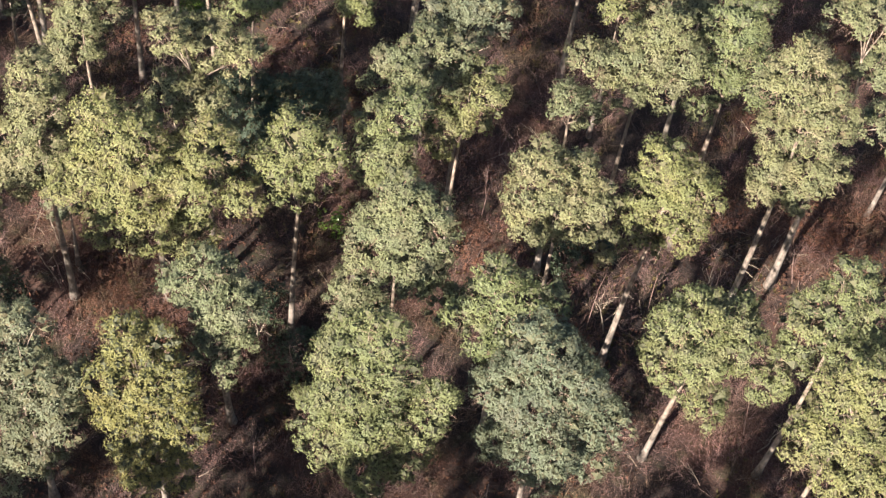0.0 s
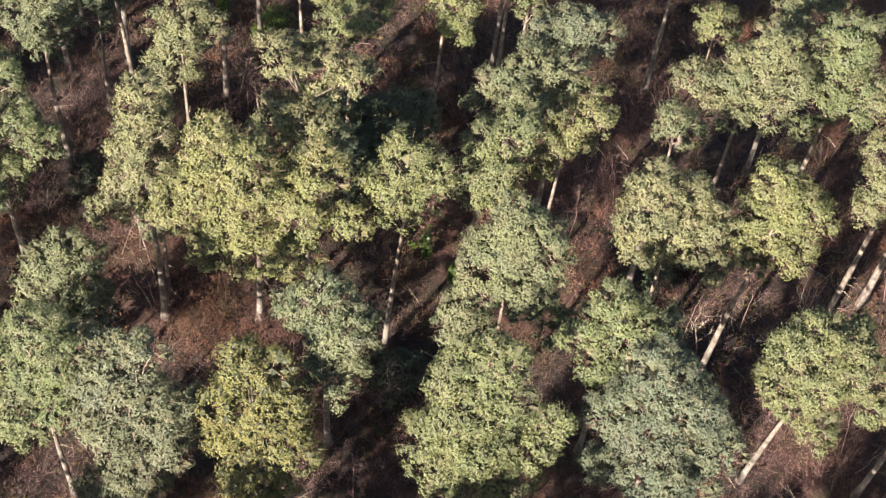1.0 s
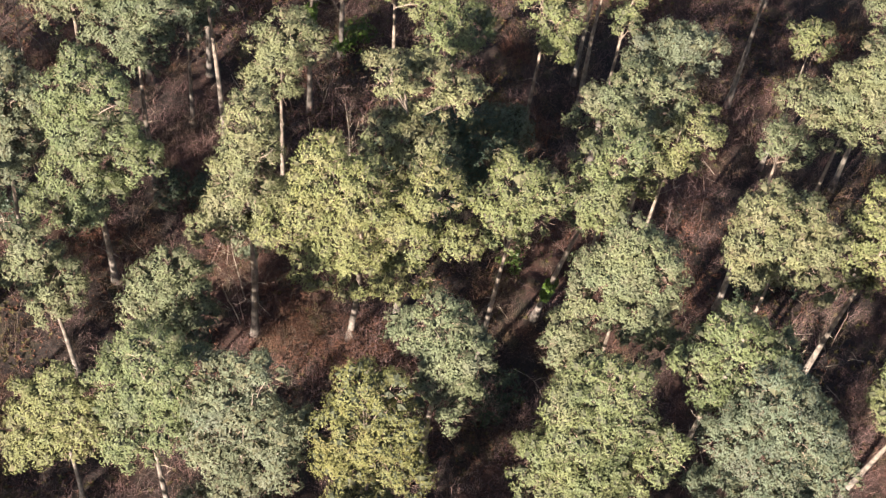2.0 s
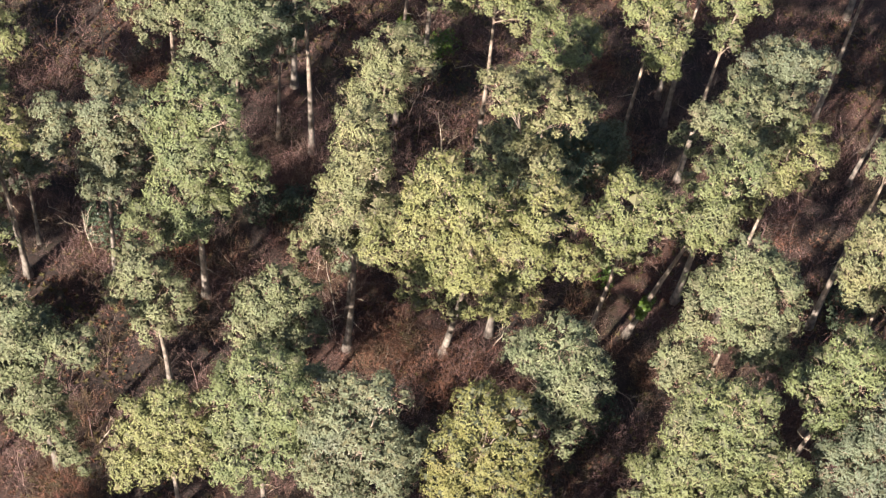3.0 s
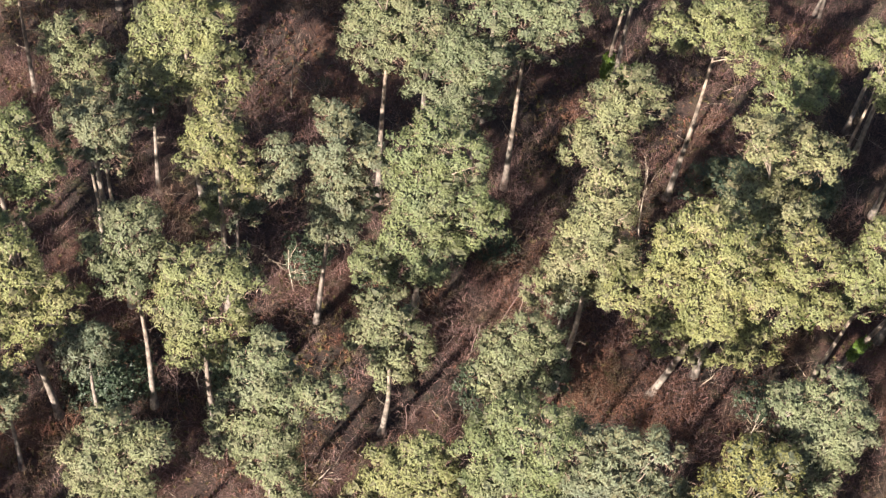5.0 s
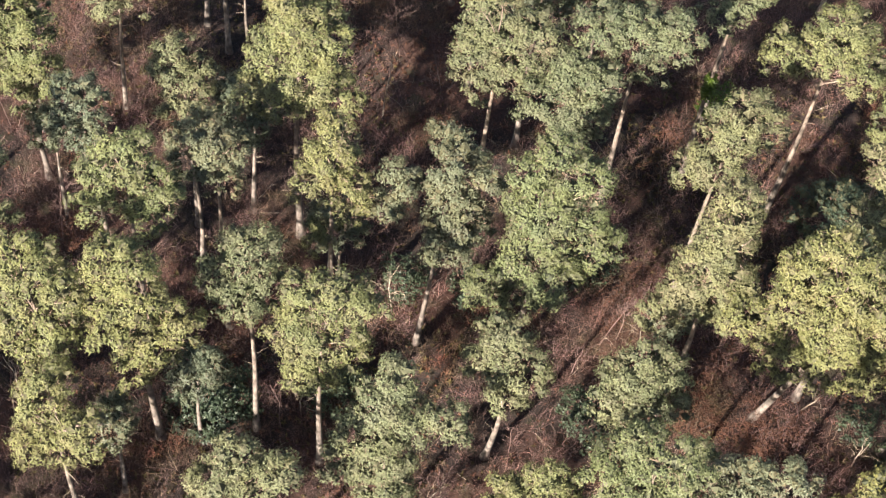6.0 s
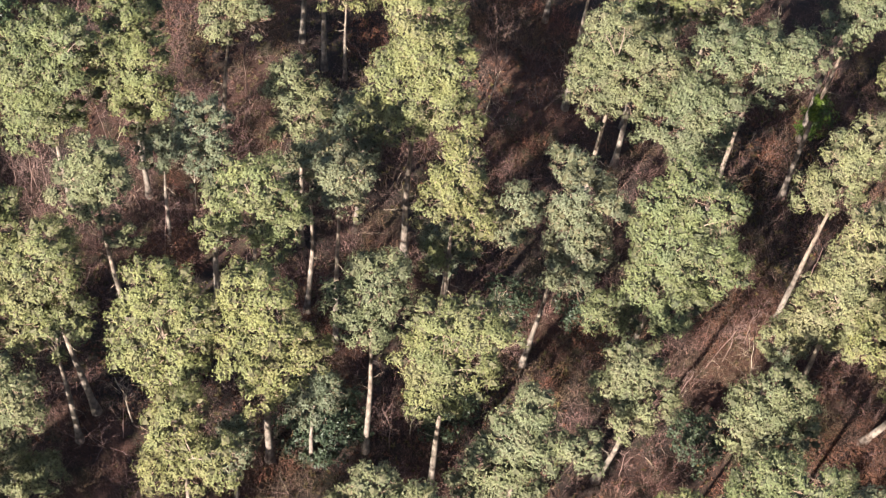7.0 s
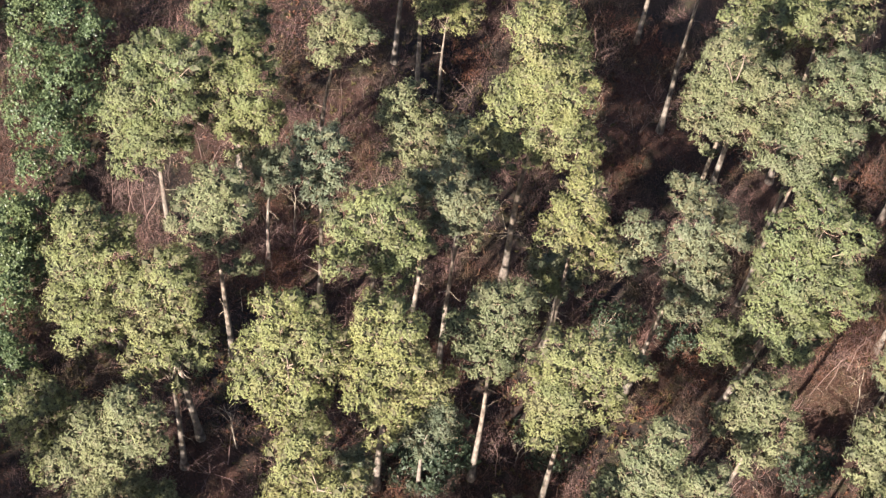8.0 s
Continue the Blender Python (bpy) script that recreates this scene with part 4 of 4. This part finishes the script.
def brushwood():
    """Thickets of fine bare twigs between the trunks: each a low dome of shoots from one foot."""
    rng = np.random.default_rng(21)
    n = 15000
    x, y = rng.uniform(-70, 33, n), rng.uniform(20, 72, n)
    field = np.array([noise.fractal(Vector((a * 0.16 + 9, b * 0.16, 2)), 1.0, 2.0, 3) for a, b in zip(x, y)]) * 0.5 + 0.5
    keep = field > rng.uniform(0.0, 0.52, n)
    x, y, tall = x[keep], y[keep], rng.uniform(0.5, 1.0, keep.sum()) * (1.15 + 2.8 * np.clip(field[keep] - 0.35, 0, 0.6))
    k = 46
    n = len(x) * k
    foot = np.repeat(np.stack([x, y, ground_height(x, y)], -1), k, 0)
    tall = np.repeat(tall, k)[:, None]
    a = rng.uniform(0, 2 * np.pi, n)
    flare = rng.uniform(0.1, 1.25, n)
    way = np.stack([flare * np.cos(a), flare * np.sin(a), np.full(n, 1.0)], -1)
    way /= np.linalg.norm(way, axis=1)[:, None]
    start = foot + way * tall * rng.uniform(0.0, 0.75, (n, 1)) + rng.normal(0, 0.10, (n, 3)) * tall
    start[:, 2] = np.maximum(start[:, 2], foot[:, 2] - 0.02)
    way = way + rng.normal(0, 0.38, (n, 3))
    way /= np.linalg.norm(way, axis=1)[:, None]
    end = start + way * tall * rng.uniform(0.35, 0.85, (n, 1))
    side = np.cross(way, rng.normal(size=(n, 3)))
    side /= np.linalg.norm(side, axis=1)[:, None]
    w = rng.uniform(0.004, 0.008, (n, 1)) * side
    V = np.stack([start + w, end, start - w], 1).reshape(-1, 3)
    tagged(new("brushwood", mesh_from("brushwood", V, np.arange(3 * n).reshape(-1, 3), BRUSH)), "thickets of fine bare mauve and brown twigs", "undergrowth", kind="stuff")


def fallen_branches():
    """Pale dead boughs that lie about on the floor and hang in the brushwood."""
    rng = np.random.default_rng(33)
    kinds = []
    for k in range(6):
        bough = new("fallen_branch", mesh_from("fallen_branch", *tubes(twiggy(rng, 1, 1.7, 0.5, 0.019, 3, 1), 4), PALE_TWIG))
        kinds.append(tagged(bough, "pale bleached dead branch lying in the brushwood", "branch", "fallen branches"))
    for n in range(190):
        x, y = (rng.uniform(8, 19), rng.uniform(42, 52)) if n % 5 == 0 else (rng.uniform(-58, 18), rng.uniform(30, 62))
        m = pose(x, y, float(ground_height(x, y)) + rng.uniform(0.25, 0.7), rng.uniform(50, 100), 0, rng.uniform(0, 360)) @ Matrix.Scale(rng.uniform(0.45, 1.1), 4)
        if n < 6:
            kinds[n].matrix_basis = m
        else:
            copy_thing(kinds[n % 6], m).matrix_basis = m


bare_shrubs()
fallen_branches()
floor_cover()
brushwood()

# bare saplings, evergreen bushes and russet thickets
bare_birch(-18.3, 42.6, 4.0, -0.6, 0.0, True)
bare_birch(13.5, 46.9, 3.2, 0.0, -0.2, False)
bare_birch(16.3, 38.7, 3.0, 0.6, -0.4, False)
bare_birch(-30.8, 45.3, 3.6, -0.1, -0.3, False)
bare_birch(-18.5, 42.5, 4.0, -0.5, -0.3, False)
bare_birch(-33.1, 57.2, 6.0, 0.3, -0.6, False)
bare_birch(-14.2, 51.4, 6.0, -0.8, 0.2, False)
bare_birch(-28.1, 35.2, 2.6, 1.1, 0.0, False)
bare_birch(-10.7, 43.4, 3.0, 0.5, -0.4, False)
bare_birch(-53.6, 48.9, 5.0, -0.1, -0.8, True)
bare_birch(-34.1, 39.0, 3.0, 0.0, -0.2, False)
bare_birch(-18.5, 43.9, 4.5, -0.9, 0.2, False)
bare_birch(-46.7, 37.5, 4.0, -0.4, -0.1, False)
bare_birch(-51.8, 53.0, 7.0, -0.3, -1.3, True)
bare_birch(-32.5, 61.6, 4.0, -1.2, -0.7, True)
bare_birch(-46.4, 49.5, 5.0, -0.1, -0.3, False)
bare_birch(-17.6, 67.3, 3.0, -0.7, -0.9, False)
bare_birch(-16.7, 56.8, 3.0, 0.5, -0.5, False)
bare_birch(8.5, 44.2, 3.5, -0.6, -0.3, False)
bare_birch(-8.3, 40.8, 3.0, -0.1, -0.2, False)
bare_birch(-6.1, 38.6, 3.0, -0.4, -0.2, True)
bare_birch(-16.0, 55.1, 5.0, 0.1, -0.3, True)
bare_birch(1.7, 50.2, 4.0, 0.1, -0.0, True)
bare_birch(7.6, 44.3, 5.0, 0.2, 0.2, True)
bare_birch(10.7, 46.1, 5.0, -0.5, -0.6, True)
bare_birch(15.6, 39.5, 5.0, -0.5, -0.0, True)
bare_birch(13.6, 46.6, 5.0, 0.2, -0.5, True)
bare_birch(18.0, 48.7, 4.0, -0.8, -0.4, True)
bare_birch(-6.3, 38.8, 4.0, 0.0, 0.2, True)
bare_birch(-7.2, 33.8, 4.0, -0.1, 0.3, True)
bare_birch(-15.8, 51.0, 4.0, 0.0, -0.1, True)
bare_birch(-28.4, 35.2, 4.0, -0.0, 0.5, True)
bare_birch(-30.9, 32.5, 4.0, 0.6, 0.3, True)
bare_birch(3.8, 52.4, 5.0, -0.8, -0.5, True)
bare_birch(-24.3, 38.8, 3.0, 0.0, 0.1, True)
bare_birch(-20.6, 45.3, 3.4, 0.8, 0.5, True)
bare_birch(-21.8, 43.5, 3.0, 0.1, -0.2, True)
bare_birch(-19.8, 45.8, 3.2, 0.2, 0.1, True)
bare_birch(-18.8, 47.0, 3.8, -0.2, -0.7, True)
bare_birch(-53.8, 48.9, 5.0, 1.3, -1.0, True)
bare_birch(-54.5, 49.5, 5.0, 0.2, -0.9, True)
bare_birch(-45.4, 57.2, 6.0, -0.1, -1.0, True)
bare_birch(-32.8, 61.4, 6.0, -0.3, -1.8, True)
bare_birch(-46.9, 36.6, 4.0, 0.2, 0.2, True)
bare_birch(-34.9, 38.2, 3.0, -0.3, 0.7, True)
bare_birch(-47.3, 46.5, 4.0, 0.3, 0.6, True)
bare_birch(-54.7, 49.1, 4.0, 0.9, -0.7, True)
bare_birch(-55.6, 49.3, 4.0, 0.9, -0.7, True)
holly(-37.9, 38.4, 1.7, 2.6)
holly(-39.1, 38.0, 1.2, 1.8)
holly(-20.9, 40.8, 1.3, 2.0)
holly(8.2, 48.9, 0.8, 1.2)
holly(-8.3, 42.5, 1.0, 2.0)
holly(-23.0, 49.1, 1.1, 1.6)
holly(-21.4, 49.1, 1.0, 1.8)
holly(-6.3, 39.8, 1.4, 2.2)
holly(-32.6, 39.7, 1.4, 2.2)
holly(-27.1, 47.0, 1.1, 1.6)
holly(-30.4, 46.6, 1.2, 2.0)
holly(6.2, 48.1, 1.1, 1.6)
holly(-5.8, 48.1, 0.7, 1.2, IVY, "bright green leafy bush in a sunlit gap", "green_bush")
holly(-15.9, 60.6, 0.8, 1.6, IVY, "bright green leafy bush in a sunlit gap", "green_bush")
holly(-15.6, 61.2, 0.8, 1.6, IVY, "bright green leafy bush in a sunlit gap", "green_bush")
holly(-62.2, 59.0, 1.3, 3.2, THICKET, "dark green leafy evergreen thicket at the wood's edge", "evergreen_thicket")
holly(-60.2, 59.0, 1.3, 3.6, THICKET, "dark green leafy evergreen thicket at the wood's edge", "evergreen_thicket")
holly(-58.5, 58.2, 0.9, 3.5, THICKET, "dark green leafy evergreen thicket at the wood's edge", "evergreen_thicket")
holly(-61.0, 55.7, 1.3, 3.7, THICKET, "dark green leafy evergreen thicket at the wood's edge", "evergreen_thicket")
holly(-59.2, 55.4, 1.4, 3.6, THICKET, "dark green leafy evergreen thicket at the wood's edge", "evergreen_thicket")
holly(-57.8, 53.6, 1.1, 3.1, THICKET, "dark green leafy evergreen thicket at the wood's edge", "evergreen_thicket")
holly(-58.8, 51.9, 1.2, 3.3, THICKET, "dark green leafy evergreen thicket at the wood's edge", "evergreen_thicket")
holly(-60.8, 53.2, 1.2, 3.0, THICKET, "dark green leafy evergreen thicket at the wood's edge", "evergreen_thicket")
holly(-57.5, 50.2, 0.8, 3.5, THICKET, "dark green leafy evergreen thicket at the wood's edge", "evergreen_thicket")
holly(-59.1, 49.2, 0.8, 3.8, THICKET, "dark green leafy evergreen thicket at the wood's edge", "evergreen_thicket")
holly(-59.2, 45.8, 1.1, 3.6, THICKET, "dark green leafy evergreen thicket at the wood's edge", "evergreen_thicket")
holly(-58.4, 44.0, 1.0, 3.2, THICKET, "dark green leafy evergreen thicket at the wood's edge", "evergreen_thicket")
holly(-58.1, 46.7, 0.6, 3.8, THICKET, "dark green leafy evergreen thicket at the wood's edge", "evergreen_thicket")
holly(-58.7, 45.8, 1.1, 4.4, THICKET, "dark green leafy evergreen thicket at the wood's edge", "evergreen_thicket")
holly(-59.0, 44.2, 1.0, 4.0, THICKET, "dark green leafy evergreen thicket at the wood's edge", "evergreen_thicket")
holly(-58.1, 44.0, 0.8, 3.4, THICKET, "dark green leafy evergreen thicket at the wood's edge", "evergreen_thicket")
holly(-58.0, 41.5, 1.0, 4.2, THICKET, "dark green leafy evergreen thicket at the wood's edge", "evergreen_thicket")
holly(-57.6, 39.2, 0.9, 3.8, THICKET, "dark green leafy evergreen thicket at the wood's edge", "evergreen_thicket")
holly(-56.9, 38.9, 0.8, 3.6, THICKET, "dark green leafy evergreen thicket at the wood's edge", "evergreen_thicket")
holly(-56.6, 36.4, 1.1, 4.4, THICKET, "dark green leafy evergreen thicket at the wood's edge", "evergreen_thicket")
holly(-12.5, 41.4, 2.2, 1.5, RUSSET, "low bush of dead russet leaves", "russet_bush")
holly(-16.1, 44.1, 1.4, 1.5, RUSSET, "low bush of dead russet leaves", "russet_bush")
holly(-16.0, 41.6, 1.2, 1.2, RUSSET, "low bush of dead russet leaves", "russet_bush")
holly(1.8, 47.7, 1.6, 1.6, RUSSET, "low bush of dead russet leaves", "russet_bush")
holly(14.5, 52.3, 1.5, 1.3, RUSSET, "low bush of dead russet leaves", "russet_bush")
holly(21.1, 51.4, 2.2, 1.4, RUSSET, "low bush of dead russet leaves", "russet_bush")
holly(19.0, 52.2, 1.8, 1.2, RUSSET, "low bush of dead russet leaves", "russet_bush")
holly(-46.8, 46.2, 1.6, 1.5, RUSSET, "low bush of dead russet leaves", "russet_bush")
holly(-26.3, 45.7, 1.2, 1.2, RUSSET, "low bush of dead russet leaves", "russet_bush")
holly(-17.7, 48.3, 2.0, 1.3, RUSSET, "low bush of dead russet leaves", "russet_bush")
holly(-18.1, 58.1, 1.2, 2.0, RUSSET, "low bush of dead russet leaves", "russet_bush")
holly(2.6, 51.9, 1.2, 1.2, RUSSET, "low bush of dead russet leaves", "russet_bush")
holly(-15.6, 41.5, 1.4, 1.2, RUSSET, "low bush of dead russet leaves", "russet_bush")
holly(-12.7, 41.0, 1.2, 1.2, RUSSET, "low bush of dead russet leaves", "russet_bush")
holly(-39.9, 56.5, 1.4, 1.2, RUSSET, "low bush of dead russet leaves", "russet_bush")
holly(-40.0, 62.4, 1.6, 1.2, RUSSET, "low bush of dead russet leaves", "russet_bush")
holly(-37.9, 43.9, 1.2, 1.0, RUSSET, "low bush of dead russet leaves", "russet_bush")
holly(-20.7, 47.4, 1.5, 1.4, RUSSET, "low bush of dead russet leaves", "russet_bush")
holly(-2.5, 42.9, 1.4, 1.2, RUSSET, "low bush of dead russet leaves", "russet_bush")
holly(-5.1, 56.5, 1.3, 1.3, RUSSET, "low bush of dead russet leaves", "russet_bush")
